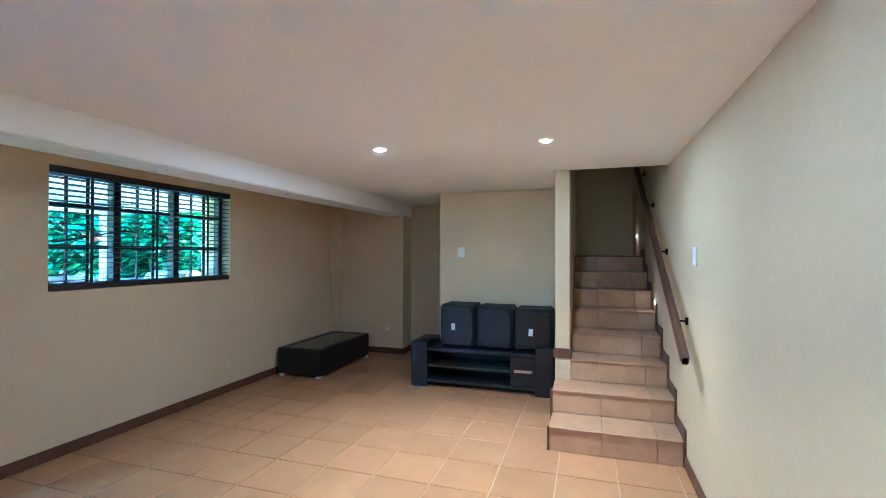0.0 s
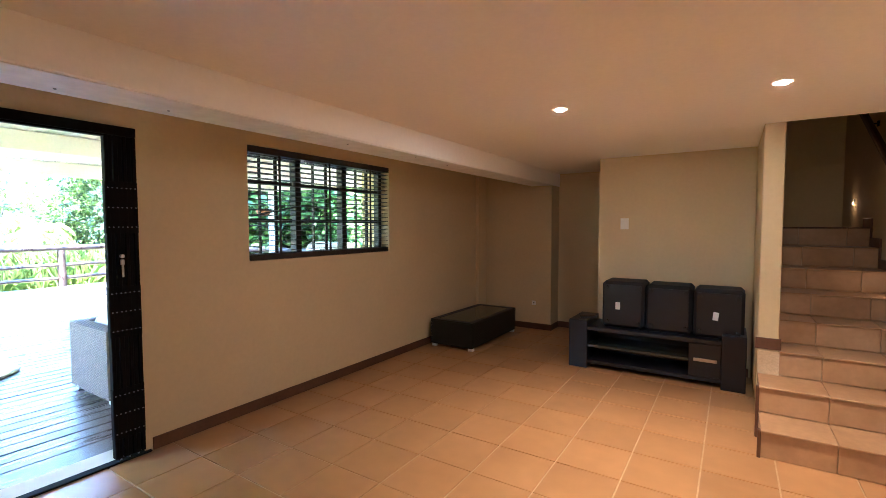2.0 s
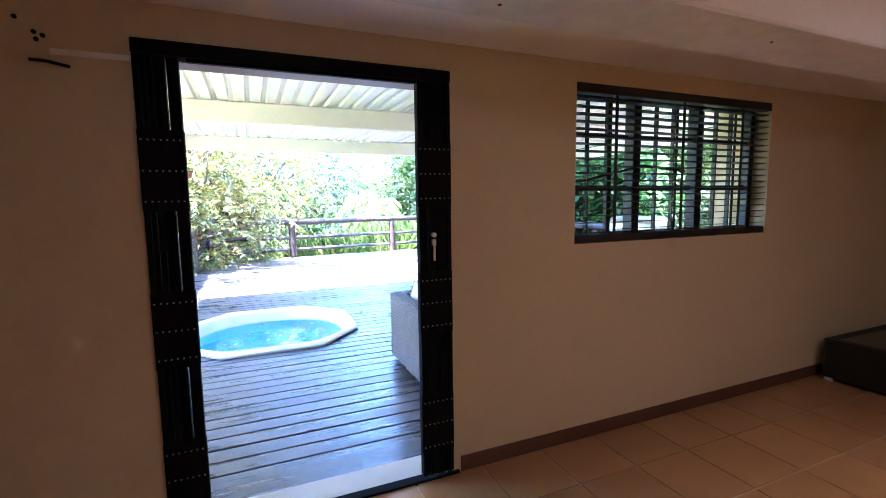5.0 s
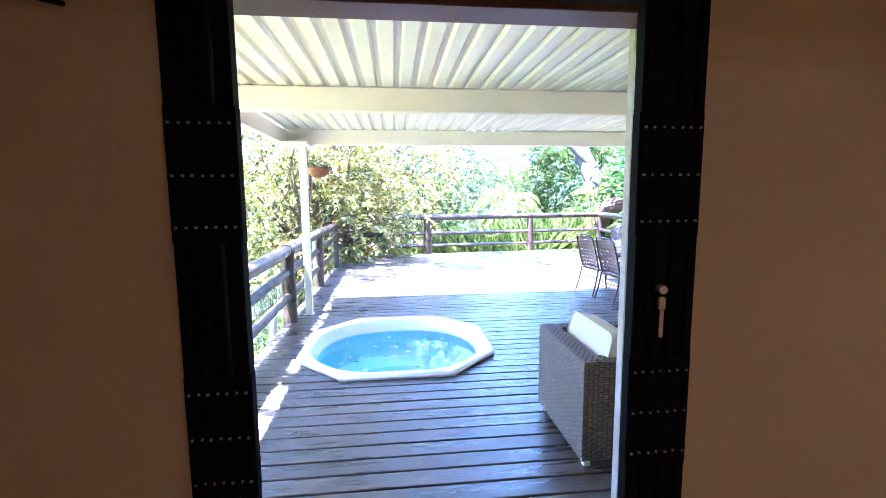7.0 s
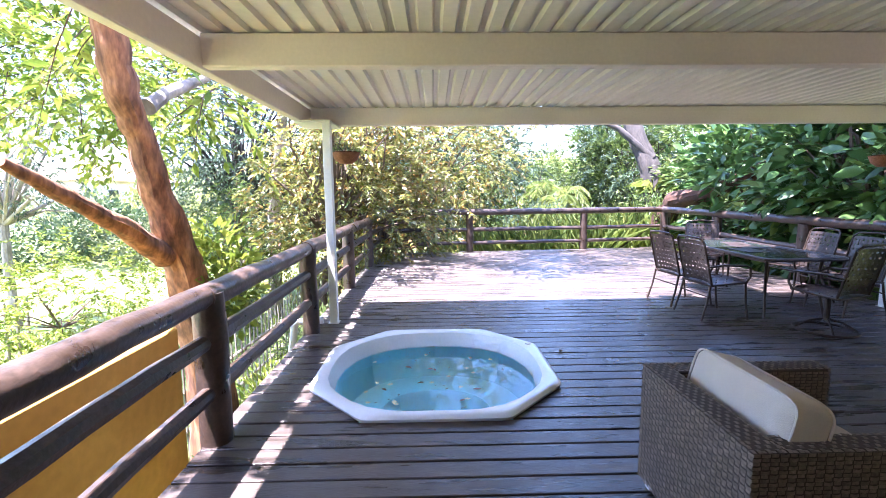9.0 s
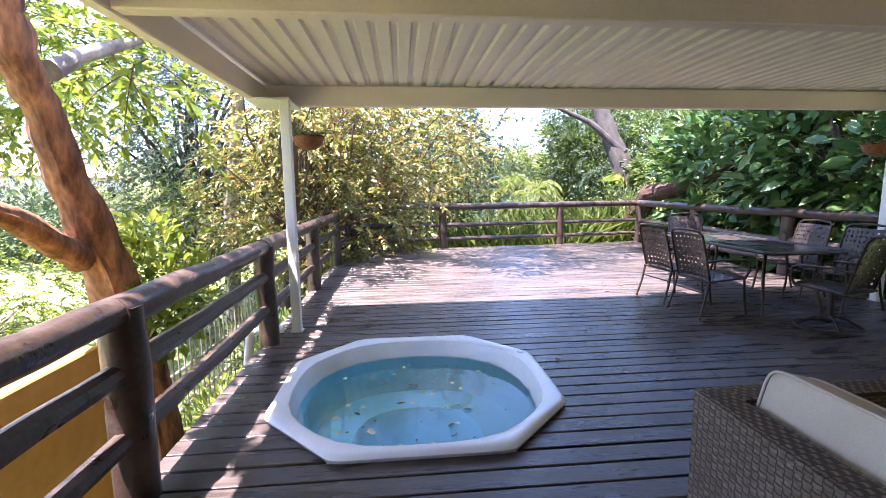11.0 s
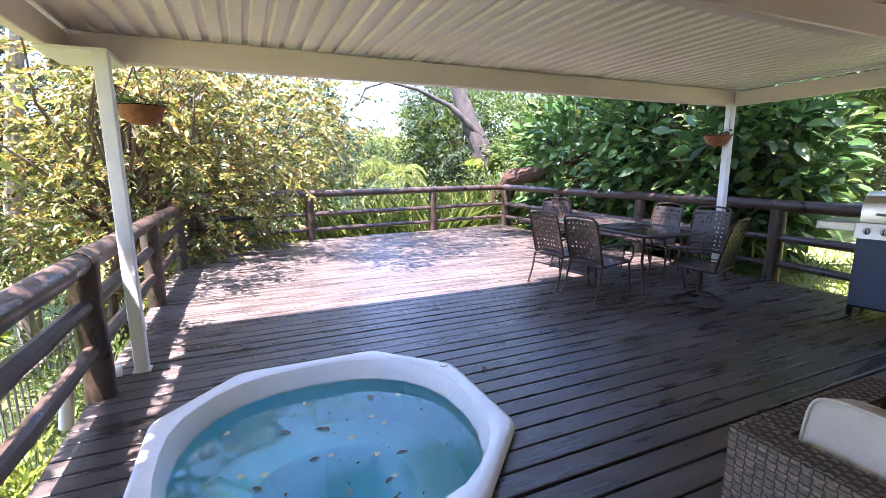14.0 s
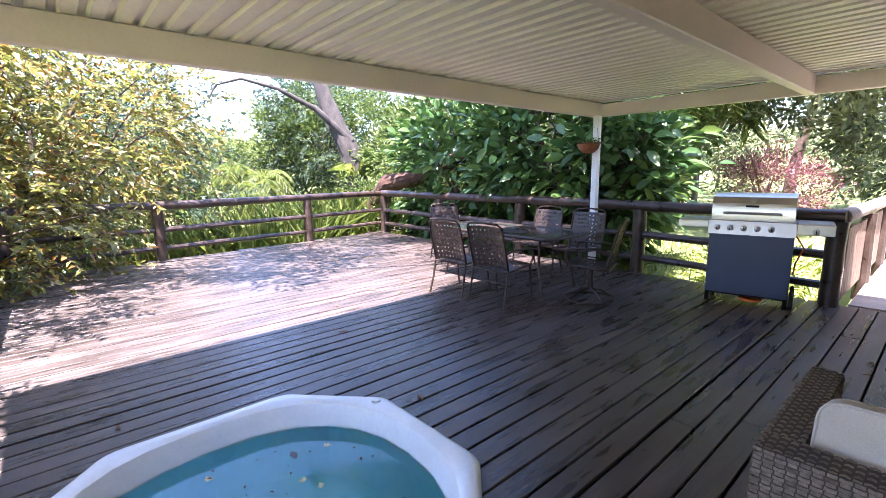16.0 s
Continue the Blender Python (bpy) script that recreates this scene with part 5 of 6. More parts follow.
        tagged(part("garden_trees", me, None), label, "trees", "", "stuff")
    b = B()
    for x0, y0, lean in ((-3.6, 14.5, -1.2), (-2.4, 13.6, -2.0), (-12.0, 16.2, 0.3), (-8.6, 22.0, 0.5)):
        z = ground_z(x0, y0)
        b.tube([(x0, y0, z - 0.2), (x0 + lean * 0.3, y0, z + 1.6), (x0 + lean * 0.8, y0 + 0.2, z + 3.2), (x0 + lean * 1.3, y0 + 0.3, z + 5.0)], [0.22, 0.18, 0.15, 0.08], 10)
    tagged(part("garden_trunks", b, TWIG), "dark bent trunks of garden trees", "tree trunks", "", "stuff")
    # unseen crowns added above the roof's edge to dapple the far deck and shade the shrubs
    P, D = [], []
    for x, y, z, w, n in ((-9.9, -0.4, 5.2, 0.6, 9), (-11.4, 1.6, 5.4, 1.0, 30), (-10.0, 2.2, 5.4, 0.6, 12), (-11.0, 3.4, 5.6, 1.0, 30), (-12.6, 3.0, 5.4, 1.0, 46), (-12.4, 5.2, 5.4, 1.0, 40), (-9.4, 5.4, 5.4, 0.7, 16), (-9.6, 6.8, 5.6, 1.2, 100), (-11.7, 6.7, 5.6, 1.3, 90), (-7.4, 6.9, 6.4, 1.3, 90)):
        p, d, _ = clump_points(rng, (x, y, z), (w, w, 0.5), n, 34, 0.2)
        P.append(p)
        D.append(d)
    ob = thing("overhanging_tree", "unseen canopy added to dapple the deck and shade the shrubs", "tree", at=(-14.2, -2.5, -2.0))
    part("crown", leaf_mesh("crown", np.concatenate(P) - np.array((-14.2, -2.5, -2.0)), np.concatenate(D), 0.14, 0.42, L_MID, rng), None, ob)
    b = B().tube([(0, 0, -0.3), (0.2, 0.2, 3.0), (0.8, 0.9, 6.5)], [0.2, 0.16, 0.1], 10)
    branchwork(b, (0.8, 0.9, 6.0), [(4.3, 2.1, 7.2), (2.8, 4.1, 7.4), (3.2, 5.9, 7.6), (1.6, 5.5, 7.4), (1.8, 7.7, 7.4), (4.6, 9.5, 7.6), (6.8, 9.4, 8.4)], rng, 0.06)
    part("trunk", b, GREYBARK, ob)


def build_garden():
    structure("garden_wall", B().box(-6.35, -3.05, -0.66, -0.52, -2.4, 0.31, 0.012), OCHRE, "ochre plastered garden wall below the deck", "wall")
    structure("flower_bed", B().sheet(40, 10, lambda u, v: (-13.5 + 8.0 * u, -0.75 + 1.4 * v, ground_z(-13.5 + 8.0 * u, -0.75 + 1.4 * v) + 0.03 + 0.05 * noise.noise(Vector((u * 30, v * 8, 2))))), EARTH, "red earth bed strewn with leaves beside the deck", "soil")
    lr = np.random.default_rng(8)
    n = 1500
    xs, ys = lr.uniform(-13, -5.6, n), lr.uniform(-0.75, 0.35, n)
    P = np.array([(x, y, ground_z(x, y) + 0.07) for x, y in zip(xs, ys)])
    D = np.column_stack([lr.normal(size=n), lr.normal(size=n), lr.normal(size=n) * 0.25])
    tagged(part("leaf_litter", leaf_mesh("leaf_litter", P, D, 0.10, 0.5, LITTER, lr), None), "dry brown leaf litter on the earth", "leaf litter", "", "stuff")
    rng = random.Random(9)
    f = thing("picket_fence", "weathered grey stake fence along the lawn", "fence", at=(-18.0, -3.0, -2.4))
    o = Vector((-18.0, -3.0, -2.4))
    n = 48
    for k in range(n):
        t = k / (n - 1)
        x, y = -14.2 + 6.8 * t, -0.95 - 0.35 * t
        z = ground_z(x, y)
        h = rng.uniform(1.12, 1.24)
        p = Vector((x, y, z)) - o
        part("stake", B().tube([p + Vector((0, 0, -0.1)), p + Vector((rng.uniform(-0.02, 0.02), 0, h * 0.95)), p + Vector((0, 0, h))], [0.014, 0.013, 0.004], 6), STAKE, f)
    for zz in (0.3, 0.8):
        part("fence_rail", B().tube([Vector((-14.3, -0.97, ground_z(-14.2, -0.95) + zz)) - o, Vector((-7.3, -1.32, ground_z(-7.4, -1.3) + zz)) - o], 0.02, 6), STAKE, f)
    g = thing("picket_fence", "weathered grey stake fence near the neighbour's garden", "fence", at=(-9.5, -7.0, -2.3))
    o = Vector((-9.5, -7.0, -2.3))
    for k in range(26):
        x, y = -12.5 + 0.3 * k, -7.4 + 0.03 * k
        p = Vector((x, y, ground_z(x, y))) - o
        part("stake", B().tube([p + Vector((0, 0, -0.1)), p + Vector((rng.uniform(-0.05, 0.05), 0, rng.uniform(1.0, 1.3)))], [0.035, 0.025], 6), STAKE, g)
    h = thing("far_house", "low far house with clay tile roof", "house", at=(-46, -30, 0))
    part("wall", B().box(-6, 6, -4, 4, -4, 2.6, 0.02), FARWALL, h)
    part("roof", B().add([(-6.6, -4.6, 2.6), (6.6, -4.6, 2.6), (6.6, 4.6, 2.6), (-6.6, 4.6, 2.6), (-4, 0, 4.6), (4, 0, 4.6)], [(0, 1, 5, 4), (2, 3, 4, 5), (1, 2, 5), (3, 0, 4), (3, 2, 1, 0)]), PINKROOF, h)
    for x in (-3.5, 0, 3.5):
        part("window", B().box(x - 0.6, x + 0.6, 4.0, 4.05, 0.4, 1.8, 0.01), GLASSDARK, h)
    # grass blades on the slope
    gr = np.random.default_rng(15)
    P, D = [], []
    for x0, x1, y0, y1, n in ((-24, -14.6, -9, 9, 9000), (-14, -4, -9, -0.1, 15000), (-15, -5.2, 7.9, 12, 7000)):
        xs, ys = gr.uniform(x0, x1, n), gr.uniform(y0, y1, n)
        P += [(x, y, ground_z(x, y)) for x, y in zip(xs, ys)]
        D += [(a, c, 1.6) for a, c in zip(gr.normal(size=n) * 0.5, gr.normal(size=n) * 0.5)]
    me = leaf_mesh("grass", np.array(P), np.array(D), 0.16, 0.08, L_YELLOW, gr, droop=0.2)
    tagged(part("grass", me, None), "sunlit tufted grass on the slope", "grass", "", "stuff")


# ---- furniture on the deck ----
def build_armchair():
    ox, oy = -4.66, 2.77
    W, D, H = 0.80, 0.88, 0.66
    ch = thing("wicker_armchair", "grey-brown wicker armchair with oatmeal cushions", "armchair", at=(ox, oy, DK))
    part("back_core", B().box(0.006, W - 0.006, 0.006, 0.12, 0.05, H - 0.006, 0.012), WICKERCORE, ch)
    part("arm_core", B().box(0.006, 0.11, 0.12, D - 0.006, 0.05, H - 0.006, 0.012), WICKERCORE, ch)
    part("arm_core", B().box(W - 0.11, W - 0.006, 0.12, D - 0.006, 0.05, H - 0.006, 0.012), WICKERCORE, ch)
    part("seat_core", B().box(0.11, W - 0.11, 0.12, D - 0.02, 0.05, 0.28, 0.012), WICKERCORE, ch)
    h = H - 0.06
    for nm, args in (("back_weave", ((0, 0.004, 0.05), (W, 0, 0), (0, 0, h), (0, -1, 0), 1, 1, 26, 40)),
                     ("side_weave", ((W - 0.004, 0, 0.05), (0, D, 0), (0, 0, h), (1, 0, 0), 1, 1, 28, 40)),
                     ("side_weave", ((0.004, D, 0.05), (0, -D, 0), (0, 0, h), (-1, 0, 0), 1, 1, 28, 40)),
                     ("inner_weave", ((0.112, 0.13, 0.25), (0, D - 0.14, 0), (0, 0, h - 0.21), (1, 0, 0), 1, 1, 26, 26)),
                     ("inner_weave", ((W - 0.112, D - 0.01, 0.25), (0, -D + 0.14, 0), (0, 0, h - 0.21), (-1, 0, 0), 1, 1, 26, 26)),
                     ("top_weave", ((0, 0, H - 0.008), (W, 0, 0), (0, 0.12, 0), (0, 0, 1), 1, 1, 30, 7)),
                     ("top_weave", ((0, 0.12, H - 0.008), (0.115, 0, 0), (0, D - 0.12, 0), (0, 0, 1), 1, 1, 5, 40)),
                     ("top_weave", ((W - 0.115, 0.12, H - 0.008), (0.115, 0, 0), (0, D - 0.12, 0), (0, 0, 1), 1, 1, 5, 40)),
                     ("end_weave", ((W, D - 0.004, 0.05), (-0.115, 0, 0), (0, 0, h), (0, 1, 0), 1, 1, 5, 40)),
                     ("end_weave", ((0.115, D - 0.004, 0.05), (-0.115, 0, 0), (0, 0, h), (0, 1, 0), 1, 1, 5, 40))):
        b = B()
        weave(b, *args)
        part(nm, b, WICKER, ch)
    for x in (0.05, W - 0.05):
        for y in (0.05, D - 0.05):
            part("foot", B().box(x - 0.022, x + 0.022, y - 0.022, y + 0.022, 0, 0.052, 0.004), POSTMETAL, ch, "pale metal foot")

    def pillow(w, d, hgt, m, bulge=0.028):
        def fn(u, v):
            a, c = u * 2 * math.pi, (v - 0.5) * math.pi
            e = lambda q, p: math.copysign(abs(q) ** p, q)
            x = w / 2 * e(math.cos(c), 0.22) * e(math.cos(a), 0.22)
            y = d / 2 * e(math.cos(c), 0.22) * e(math.sin(a), 0.22)
            z = hgt / 2 * e(math.sin(c), 0.22)
            z += 0.012 * noise.noise(Vector((x * 8, y * 8, z * 6))) + 0.005 * noise.noise(Vector((x * 22, y * 22, z * 9)))
            return (x * (1 + bulge * noise.noise(Vector((y * 6, z * 6, 1)))), y, z)
        return B().sheet(64, 32, fn, m)
    cs = thing("back_cushion", "oatmeal canvas back cushion with piped seams", "cushion", at=(ox + W / 2 + 0.03, oy + 0.22, DK + 0.56))
    m = pose(0, 0, 0.0, 76, 0, 0)
    part("pad", pillow(0.62, 0.44, 0.15, m), CUSHION, cs, smooth=True, angle=80)
    for s in (-1, 1):
        loop = []
        for k in range(49):
            a = 2 * math.pi * k / 48
            e = lambda q: math.copysign(abs(q) ** 0.22, q)
            loop.append(m @ Vector((0.305 * e(math.cos(a)), 0.218 * e(math.sin(a)), 0.068 * s)))
        part("piping", B().tube(loop, 0.005, 6), CUSHION, cs)
    sc = thing("seat_cushion", "oatmeal canvas seat cushion", "cushion", at=(ox + W / 2, oy + 0.53, DK + 0.35))
    part("pad", pillow(0.57, 0.64, 0.14, None), CUSHION, sc, angle=80)


def lattice(w, h, n, mm, bar, curve, m, t=0.0035):
    """Woven straps with small square gaps over a slightly curved panel; n by mm cells."""
    b = B()

    def at(u, v, k):
        x, z = (u - 0.5) * w, v * h
        return m @ Vector((x, curve * (4 * (u - 0.5) ** 2 - 1) + k, z))
    du, dv = bar / w, bar / h
    for i in range(n + 1):
        u0 = i / n * (1 - du)
        for j in range(mm):
            v0, v1 = j / mm, (j + 1) / mm
            k = t if (i + j) % 2 else -t
            b.add([at(u0, v0, k * 0.2), at(u0 + du, v0, k * 0.2), at(u0 + du, (v0 + v1) / 2, k), at(u0, (v0 + v1) / 2, k), at(u0 + du, v1, k * 0.2), at(u0, v1, k * 0.2)], [(0, 1, 2, 3), (3, 2, 4, 5)])
    for j in range(mm + 1):
        v0 = j / mm * (1 - dv)
        for i in range(n):
            u0, u1 = i / n, (i + 1) / n
            k = -t if (i + j) % 2 else t
            b.add([at(u0, v0, k * 0.2), at((u0 + u1) / 2, v0, k), at((u0 + u1) / 2, v0 + dv, k), at(u0, v0 + dv, k * 0.2), at(u1, v0, k * 0.2), at(u1, v0 + dv, k * 0.2)], [(0, 1, 2, 3), (1, 4, 5, 2)])
    return b


def patio_chair(name, label, swivel=False):
    """Faces +y; the origin is on the deck under the seat's middle."""
    ob = thing(name, label, "chair", "patio chairs round the glass table")
    sw, sh = 0.50, 0.41
    tilt = 14
    back = pose(0, -0.22, sh + 0.02, tilt, 0, 0)
    part("woven_back", lattice(0.48, 0.50, 8, 8, 0.037, -0.035, back), STRAP, ob)
    seat = pose(0, -0.24, sh, -86, 0, 0)
    part("woven_seat", lattice(0.48, 0.48, 8, 8, 0.037, 0.015, seat), STRAP, ob)
    r = 0.013
    b = B()
    pts = [back @ Vector((-0.25, 0, -0.02)), back @ Vector((-0.255, 0, 0.30)), back @ Vector((-0.245, 0, 0.50)), back @ Vector((-0.20, -0.01, 0.545)), back @ Vector((0, -0.03, 0.565)), back @ Vector((0.20, -0.01, 0.545)), back @ Vector((0.245, 0, 0.50)), back @ Vector((0.255, 0, 0.30)), back @ Vector((0.25, 0, -0.02))]
    b.tube(pts, r, 8)
    part("back_frame", b, BRONZE, ob)
    b = B().tube([(-0.25, -0.24, sh), (-0.25, 0.22, sh + 0.03), (-0.20, 0.25, sh + 0.02), (0.20, 0.25, sh + 0.02), (0.25, 0.22, sh + 0.03), (0.25, -0.24, sh), (-0.25, -0.24, sh)], r, 8)
    part("seat_frame", b, BRONZE, ob)
    for s in (-1, 1):
        x = 0.265 * s
        part("armrest", B().tube([(x, -0.28, sh + 0.22), (x, -0.1, sh + 0.24), (x, 0.18, sh + 0.23), (x, 0.235, sh + 0.20), (x, 0.24, sh + 0.10), (x * 0.96, 0.20, sh + 0.02)], r, 8), BRONZE, ob)
    if swivel:
        part("column", B().tube([(0, 0, 0.12), (0, 0, sh - 0.02)], 0.03, 10), BRONZE, ob)
        for k in range(4):
            a = math.radians(45 + 90 * k)
            part("strut", B().tube([(0, 0, 0.14), (0.14 * math.cos(a), 0.14 * math.sin(a), 0.10), (0.27 * math.cos(a), 0.27 * math.sin(a), 0.02)], 0.012, 6), BRONZE, ob)
        part("base_ring", B().tube([(0.28 * math.cos(k * math.pi / 16), 0.28 * math.sin(k * math.pi / 16), 0.014) for k in range(33)], 0.013, 6), BRONZE, ob)
    else:
        for s in (-1, 1):
            part("leg", B().tube([(0.25 * s, -0.23, sh), (0.255 * s, -0.27, 0.2), (0.265 * s, -0.33, 0)], r, 8), BRONZE, ob)
            part("leg", B().tube([(0.25 * s, 0.20, sh + 0.02), (0.255 * s, 0.215, 0.2), (0.26 * s, 0.25, 0)], r, 8), BRONZE, ob)
        part("stretcher", B().tube([(-0.252, -0.245, 0.28), (0.252, -0.245, 0.28)], 0.008, 6), BRONZE, ob)
    return ob


def build_dining():
    x0, x1, y0, y1, zt = -9.50, -7.40, 5.48, 6.42, 0.67
    t = thing("patio_table", "glass-topped bronze metal patio dining table", "table", at=(x0, y0, DK))
    inv = Matrix.Translation((-x0, -y0, -DK))
    part("tabletop", B().box(x0 + 0.03, x1 - 0.03, y0 + 0.03, y1 - 0.03, zt - 0.008, zt, 0.002, inv), GLASSDARK, t, "smoked glass table top")
    b = B()
    loop = [(x0 + 0.06, y0), (x1 - 0.06, y0), (x1, y0 + 0.06), (x1, y1 - 0.06), (x1 - 0.06, y1), (x0 + 0.06, y1), (x0, y1 - 0.06), (x0, y0 + 0.06), (x0 + 0.06, y0)]
    b.tube([inv @ Vector((*p, zt - 0.008)) for p in loop], 0.02, 8)
    part("rim", b, BRONZE, t)
    for x, sx in ((x0 + 0.22, -1), (x1 - 0.22, 1)):
        for y, sy in ((y0 + 0.14, -1), (y1 - 0.14, 1)):
            part("leg", B().tube([inv @ Vector((x, y, zt - 0.02)), inv @ Vector((x - 0.03 * sx, y - 0.02 * sy, 0.35)), inv @ Vector((x + 0.06 * sx, y + 0.03 * sy, DK))], [0.02, 0.017, 0.015], 8), BRONZE, t)
    for k, (x, y, rz) in enumerate(((-8.55, 6.0, 8), (-8.9, 6.1, -14), (-8.2, 5.8, 4))):
        solid("place_mat", B().box(-0.2, 0.2, -0.14, 0.14, 0, 0.004, 0.001, pose(x, y, zt + 0.001, 0, 0, rz)), STRAP, "brown woven place mat on the glass table", "place mat", "place mats")
    lab = "bronze metal patio chair with woven strap seat and back"
    c = patio_chair("patio_chair", lab)
    c.matrix_basis = pose(-7.79, 5.12, DK, 0, 0, 4)
    copy_thing(c, pose(-8.46, 5.10, DK, 0, 0, 6))
    copy_thing(c, pose(-8.55, 6.75, DK, 0, 0, 178))
    copy_thing(c, pose(-7.82, 6.75, DK, 0, 0, 184))
    copy_thing(c, pose(-10.05, 6.35, DK, 0, 0, -112))
    s = patio_chair("swivel_patio_chair", "bronze metal swivel patio chair with woven straps", True)
    s.matrix_basis = pose(-7.10, 5.92, DK, 0, 0, 108)


def build_bbq():
    ob = thing("gas_barbecue", "stainless steel gas barbecue with dark blue cart", "barbecue", at=(-5.83, 7.18, DK))
    ob.rotation_euler, ob.scale = (0, 0, radians(10)), (1.0, 1.0, 1.14)
    w = 0.39
    part("front_panel", B().box(-w, w, -0.24, -0.225, 0.10, 0.70, 0.006), BLUEPANEL, ob, "dark blue enamel panel")
    part("side_panel", B().box(-w, -w + 0.015, -0.224, 0.22, 0.10, 0.70, 0.004), BLUEPANEL, ob)
    part("side_panel", B().box(w - 0.015, w, -0.224, 0.22, 0.10, 0.70, 0.004), BLUEPANEL, ob)
    part("bottom_shelf", B().box(-w, w, -0.22, 0.22, 0.08, 0.10, 0.004), BLACKMETAL, ob)
    for x in (-w + 0.02, w - 0.02):
        for y in (-0.21, 0.21):
            part("leg", B().box(x - 0.02, x + 0.02, y - 0.02, y + 0.02, 0.0, 0.80, 0.003), BLACKMETAL, ob)
    part("control_panel", B().add([(-w - 0.01, -0.30, 0.70), (w + 0.01, -0.30, 0.70), (w + 0.01, -0.27, 0.83), (-w - 0.01, -0.27, 0.83), (-w - 0.01, 0.22, 0.70), (w + 0.01, 0.22, 0.70), (w + 0.01, 0.22, 0.83), (-w - 0.01, 0.22, 0.83)],
         [(0, 1, 2, 3), (5, 4, 7, 6), (4, 0, 3, 7), (1, 5, 6, 2), (3, 2, 6, 7), (4, 5, 1, 0)]), INOX, ob)
    for k in range(6):
        x = -0.31 + 0.125 * k if k < 5 else 0.56
        kn = part("knob", B().lathe([(0.030, 0), (0.030, 0.01), (0.024, 0.014), (0.022, 0.034), (0.016, 0.037)], 16, pose(x, -0.288, 0.765, 97, 0, 0)), INOX, ob)
        part("grip", B().box(-0.004, 0.004, -0.018, 0.018, 0.034, 0.042, 0.002, pose(x, -0.288, 0.765, 97, 0, 0)), BLACKMETAL, kn)
    # lid with a rounded front
    prof = [(-0.25, 0.835), (-0.255, 0.93), (-0.235, 1.00), (-0.18, 1.06), (-0.09, 1.09), (0.05, 1.095), (0.16, 1.06), (0.21, 0.98), (0.22, 0.835)]
    b = B()
    L = [[(x, y, z) for y, z in prof] for x in (-w + 0.01, w - 0.01)]
    n = len(prof)
    b.add(L[0] + L[1], [(k, k + 1, n + k + 1, n + k)[::-1] for k in range(n - 1)] + [tuple(range(n)), tuple(range(n, 2 * n))[::-1]])
    part("lid", b, INOX, ob, angle=25)
    part("lid_handle", B().tube([(-0.26, -0.25, 0.905), (-0.26, -0.30, 0.91), (0.26, -0.30, 0.91), (0.26, -0.25, 0.905)], 0.012, 8), INOX, ob)
    part("gauge", B().lathe([(0.036, 0), (0.036, 0.012), (0.028, 0.016)], 18, pose(0.0, -0.205, 1.03, 50, 0, 0)), STEEL, ob)
    part("badge", B().box(-0.06, 0.06, -0.258, -0.252, 0.965, 0.985, 0.001), BLACKMETAL, ob)
    for s in (-1, 1):
        x0, x1 = sorted((s * (w + 0.012), s * (w + 0.32)))
        part("side_shelf", B().box(x0, x1, -0.27, 0.20, 0.79, 0.83, 0.01).box(x0, x1, -0.285, -0.262, 0.73 if s > 0 else 0.755, 0.825, 0.006), INOX, ob)
    for s in (-1, 1):
        wh = part("wheel", B().lathe([(0.02, -0.02), (0.075, -0.02), (0.085, -0.01), (0.085, 0.01), (0.075, 0.02), (0.02, 0.02)], 20, pose(w + 0.03, 0.16 * s, 0.085, 0, 90, 0)), RUBBER, ob)
        part("hub", B().lathe([(0.022, -0.024), (0.022, 0.024)], 12, pose(w + 0.03, 0.16 * s, 0.085, 0, 90, 0)), STEEL, wh)
    part("gas_hose", B().tube([(w + 0.01, -0.05, 0.70), (w + 0.09, -0.02, 0.58), (w + 0.03, 0.0, 0.42), (w + 0.02, 0.05, 0.3)], 0.008, 6), ORANGECLAY, ob, "orange gas hose")
    part("drip_tray", B().lathe([(0.03, 0.02), (0.11, 0.03), (0.12, 0.055), (0.11, 0.055), (0.04, 0.035)], 18, pose(0.05, -0.1, 0.0)), ORANGECLAY, ob, "orange drip tray under the cart")


outside = set(bpy.data.objects)
build_house()
build_stairs()
build_door()
build_window()
build_downlights()
wall_plate(-0.565, 6.4, 1.505, "-y")
wall_plate(XE, 4.28, 1.47, "-x")
build_tv()
build_wicker_table()
solid("cable_stub", B().tube([(XW + 0.004, 0.88, 1.988), (XW + 0.012, 0.93, 1.985), (XW + 0.008, 0.997, 1.972)], 0.006, 6), BLACKMETAL, "short black cable end on the plastered wall", "cable")
solid("wall_scar", B().box(XW, XW + 0.004, 0.94, 1.20, 2.012, 2.034, 0.002), SOFFIT, "pale unpainted strip on the plaster", "wall mark")
for yy, zz in ((0.90, 2.085), (0.925, 2.075), (0.905, 2.06), (0.85, 2.13), (0.79, 2.15)):
    solid("wall_plug", B().lathe([(0.008, 0), (0.008, 0.006), (0.003, 0.007)], 8, pose(XW, yy, zz, 0, 90, 0)), BLACKMETAL, "dark wall plug in the plaster", "wall plug", "wall plugs by the doorway")
for k in range(6):
    yy = 0.9 + 0.8 * k + 0.21 * math.sin(k * 2.3)
    solid("ceiling_screw", B().lathe([(0.006, 0), (0.006, -0.002), (0.003, -0.003)], 8, pose(-1.84 + 0.08 * math.sin(k * 5.1), yy, 2.048)), RUBBER, "dark screw hole under the beam", "screw", "screw holes under the beam")
ws = thing("wall_socket", "small white wall socket near the floor", "wall socket", at=(-1.95, 7.28, 0.377))
part("plate", B().box(-0.03, 0.03, -0.008, 0, -0.03, 0.03, 0.003), WHITEPLASTIC, ws)
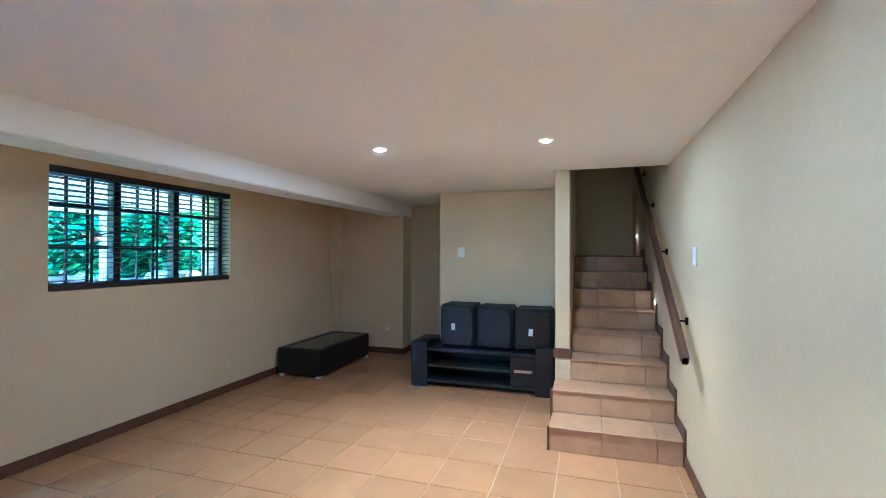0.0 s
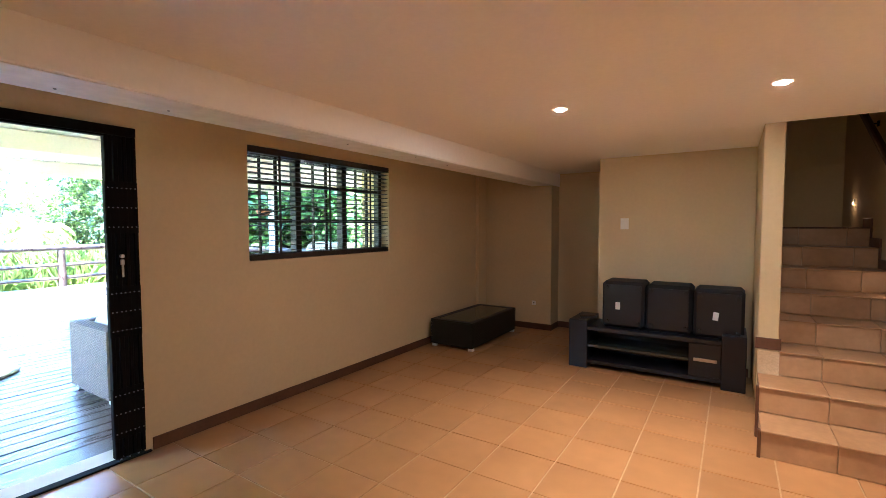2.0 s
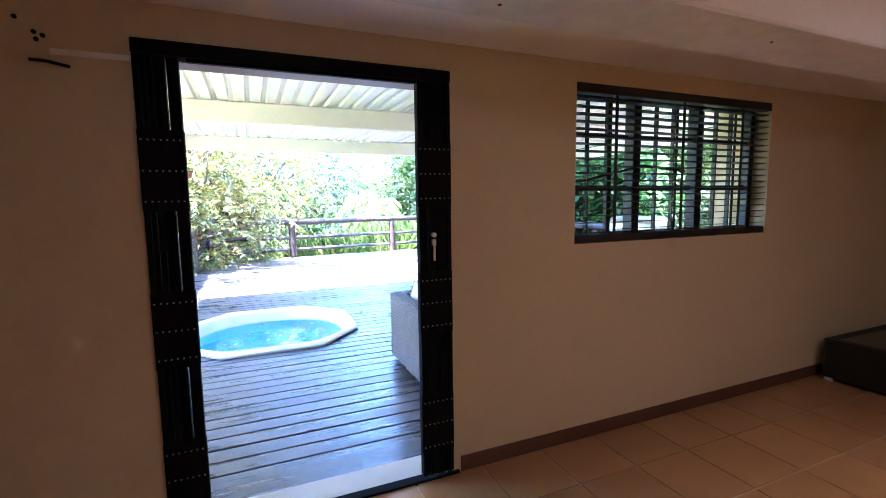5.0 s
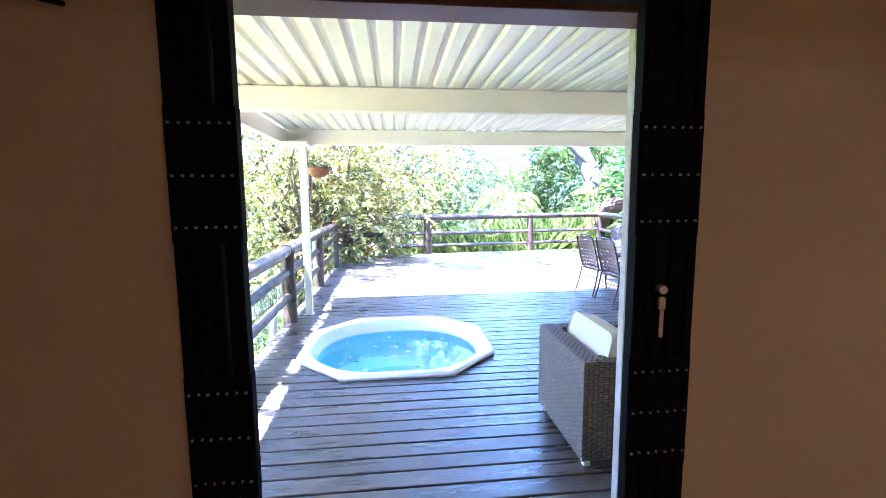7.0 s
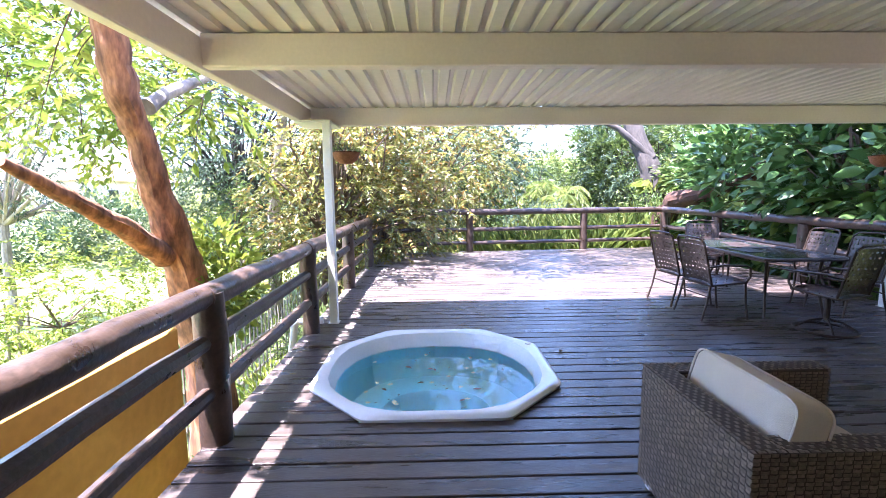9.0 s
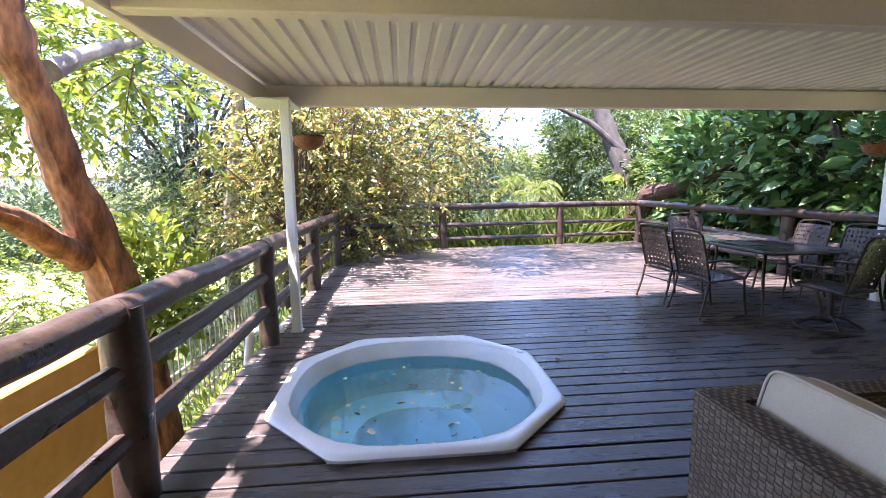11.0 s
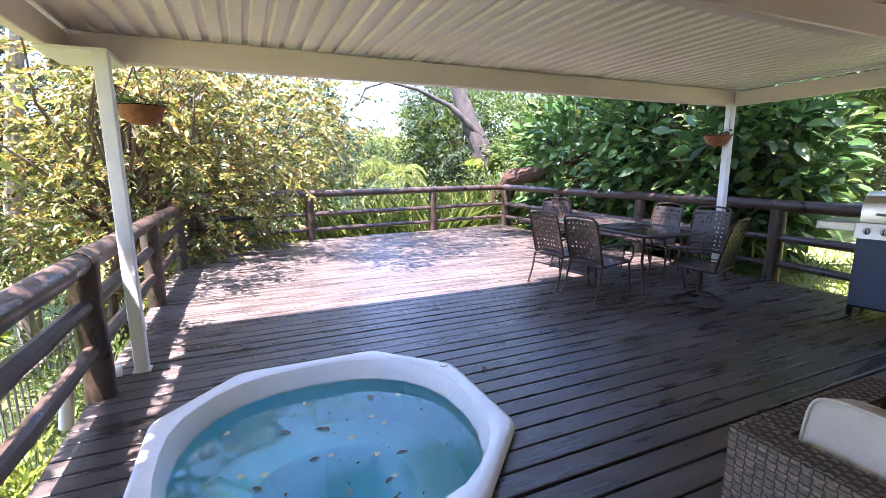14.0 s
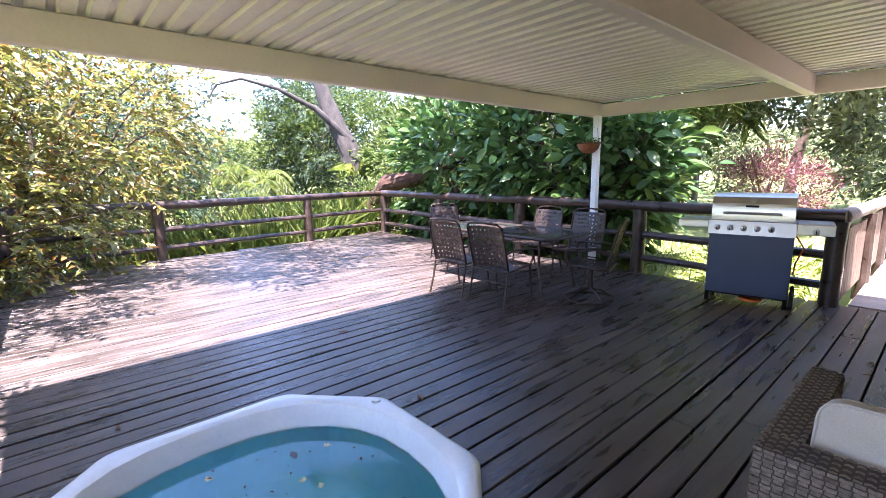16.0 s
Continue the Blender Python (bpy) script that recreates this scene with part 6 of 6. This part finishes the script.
part("pin_hole", B().box(-0.008, 0.008, -0.0105, -0.0085, -0.008, 0.008, 0.001), RUBBER, ws)
for ob in set(bpy.data.objects) - outside:
    if ob.parent is None and ob.name not in ("wall_west", "roof_slab", "door_1"):
        ob.location.x += ROOM_DX
build_ground()
build_roof()
hanging_basket(-8.08, 0.67, 1.93, (0.30, -0.10, 0.12))
hanging_basket(-8.05, 7.33, 1.84, (0.03, 0.16, 0.3))
build_tub()
build_railings()
build_walkway_fence()
build_garden()
build_near_tree()
build_plants()
build_far()
build_armchair()
build_dining()
build_bbq()

# ---- pieces of floors and deck ----
rng = random.Random(2)
floor = bpy.data.objects["floor"]
TP, tile_meshes = 0.388, {}
ix0, ix1 = math.floor((XW + 1.24) / TP), math.ceil((XE + 1.24) / TP)
iy0, iy1 = math.floor((YS - 2.68) / TP), math.ceil((YN - 2.68) / TP)
for i in range(ix0, ix1):
    for j in range(iy0, iy1):
        xa, xb = max(XW, -1.24 + i * TP), min(XE, -1.24 + (i + 1) * TP)
        ya, yb = max(YS, 2.68 + j * TP), min(YN, 2.68 + (j + 1) * TP)
        if xb - xa < 0.03 or yb - ya < 0.03:
            continue
        key = (round(xb - xa, 3), round(yb - ya, 3))
        if key not in tile_meshes:
            hx, hy = key[0] / 2 - 0.004, key[1] / 2 - 0.004
            tile_meshes[key] = B().box(-hx, hx, -hy, hy, -0.006, 0.0, 0.003).mesh("floor_tile", TILE)
        t = new("floor_tile", tile_meshes[key])
        t.parent = floor
        t.location = ((xa + xb) / 2, (ya + yb) / 2, rng.uniform(-0.0006, 0.0006))

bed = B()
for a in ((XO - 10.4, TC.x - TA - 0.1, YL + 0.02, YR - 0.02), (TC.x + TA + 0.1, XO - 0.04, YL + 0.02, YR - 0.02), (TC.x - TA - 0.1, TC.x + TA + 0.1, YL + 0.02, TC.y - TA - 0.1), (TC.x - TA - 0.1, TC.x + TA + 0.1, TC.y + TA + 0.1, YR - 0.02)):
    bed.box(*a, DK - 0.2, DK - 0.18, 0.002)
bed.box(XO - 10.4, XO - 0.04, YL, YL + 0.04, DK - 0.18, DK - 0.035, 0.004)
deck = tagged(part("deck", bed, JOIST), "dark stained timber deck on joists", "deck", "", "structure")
x, k = XO - 0.05, 0
while x > -14.45:
    w = 0.138
    gap = 0.014
    if k in (14, 30):
        gap = 0.024
    xc = x - w / 2
    ys = YL if xc > -13.62 else max(YL, 0.5 + (-13.62 - xc) / 0.095)
    spans = [(ys, YR)]
    dx = abs(xc - TC.x)
    if dx < TUB_X - 0.05:
        half = TUB_Y - 0.06 - max(0.0, dx - TUB_CX + 0.03) * (TUB_Y - TUB_CY) / (TUB_X - TUB_CX)
        spans = [(YL, TC.y - half), (TC.y + half, YR)]
    for a, c in spans:
        cuts = [a] + [q for q in ((4.1, 6.2)[k % 2] + rng.uniform(-0.3, 0.3),) if a + 0.6 < q < c - 0.6] + [c]
        for p, q in zip(cuts, cuts[1:]):
            n = max(2, int((q - p) / 0.5))
            bd = new("board", B().box(-w / 2, w / 2, p + 0.002, q - 0.002, -0.032, 0, 0.004).mesh("board", DECK))
            bd.parent = deck
            bd.matrix_local = pose(xc, 0, DK + rng.uniform(-0.0025, 0.0015), 0, rng.uniform(-0.5, 0.5), 0)
    x -= w + gap
    k += 1
path = structure("pavement", B().box(-5.0, -3.05, 7.75, 16.0, -0.5, DK - 0.02, 0.01), PAVING, "pale sunlit garden path beside the house", "path")
for i in range(4):
    for j in range(18):
        t = new("paver", B().box(-0.235, 0.235, -0.222, 0.222, -0.02, 0.0, 0.006).mesh("paver", PAVING))
        t.parent = path
        t.location = (-4.76 + i * 0.486, 8.0 + j * 0.455, DK + rng.uniform(-0.003, 0.003))
for k in range(34):
    lx, ly = rng.uniform(-12.5, -4.2), rng.uniform(0.45, 7.2)
    if k > 22:
        lx, ly = rng.gauss(-8.9, 0.35), rng.gauss(4.6, 0.25)
    if (lx - TC.x) ** 2 + (ly - TC.y) ** 2 < 1.2:
        continue
    sz = rng.uniform(0.02, 0.045)
    lf = B().sheet(4, 2, lambda u, v: ((u - 0.5) * 2 * sz, (v - 0.5) * sz * math.sin(math.pi * min(max(u, 0.03), 0.97)), 0.004 + 0.012 * abs(v - 0.5) + 0.006 * math.sin(3 * u)), pose(lx, ly, DK, 0, 0, rng.uniform(0, 360)))
    solid("fallen_leaf", lf, LITTER, "dry brown leaf lying on the deck boards", "leaf", "fallen leaves on the deck")
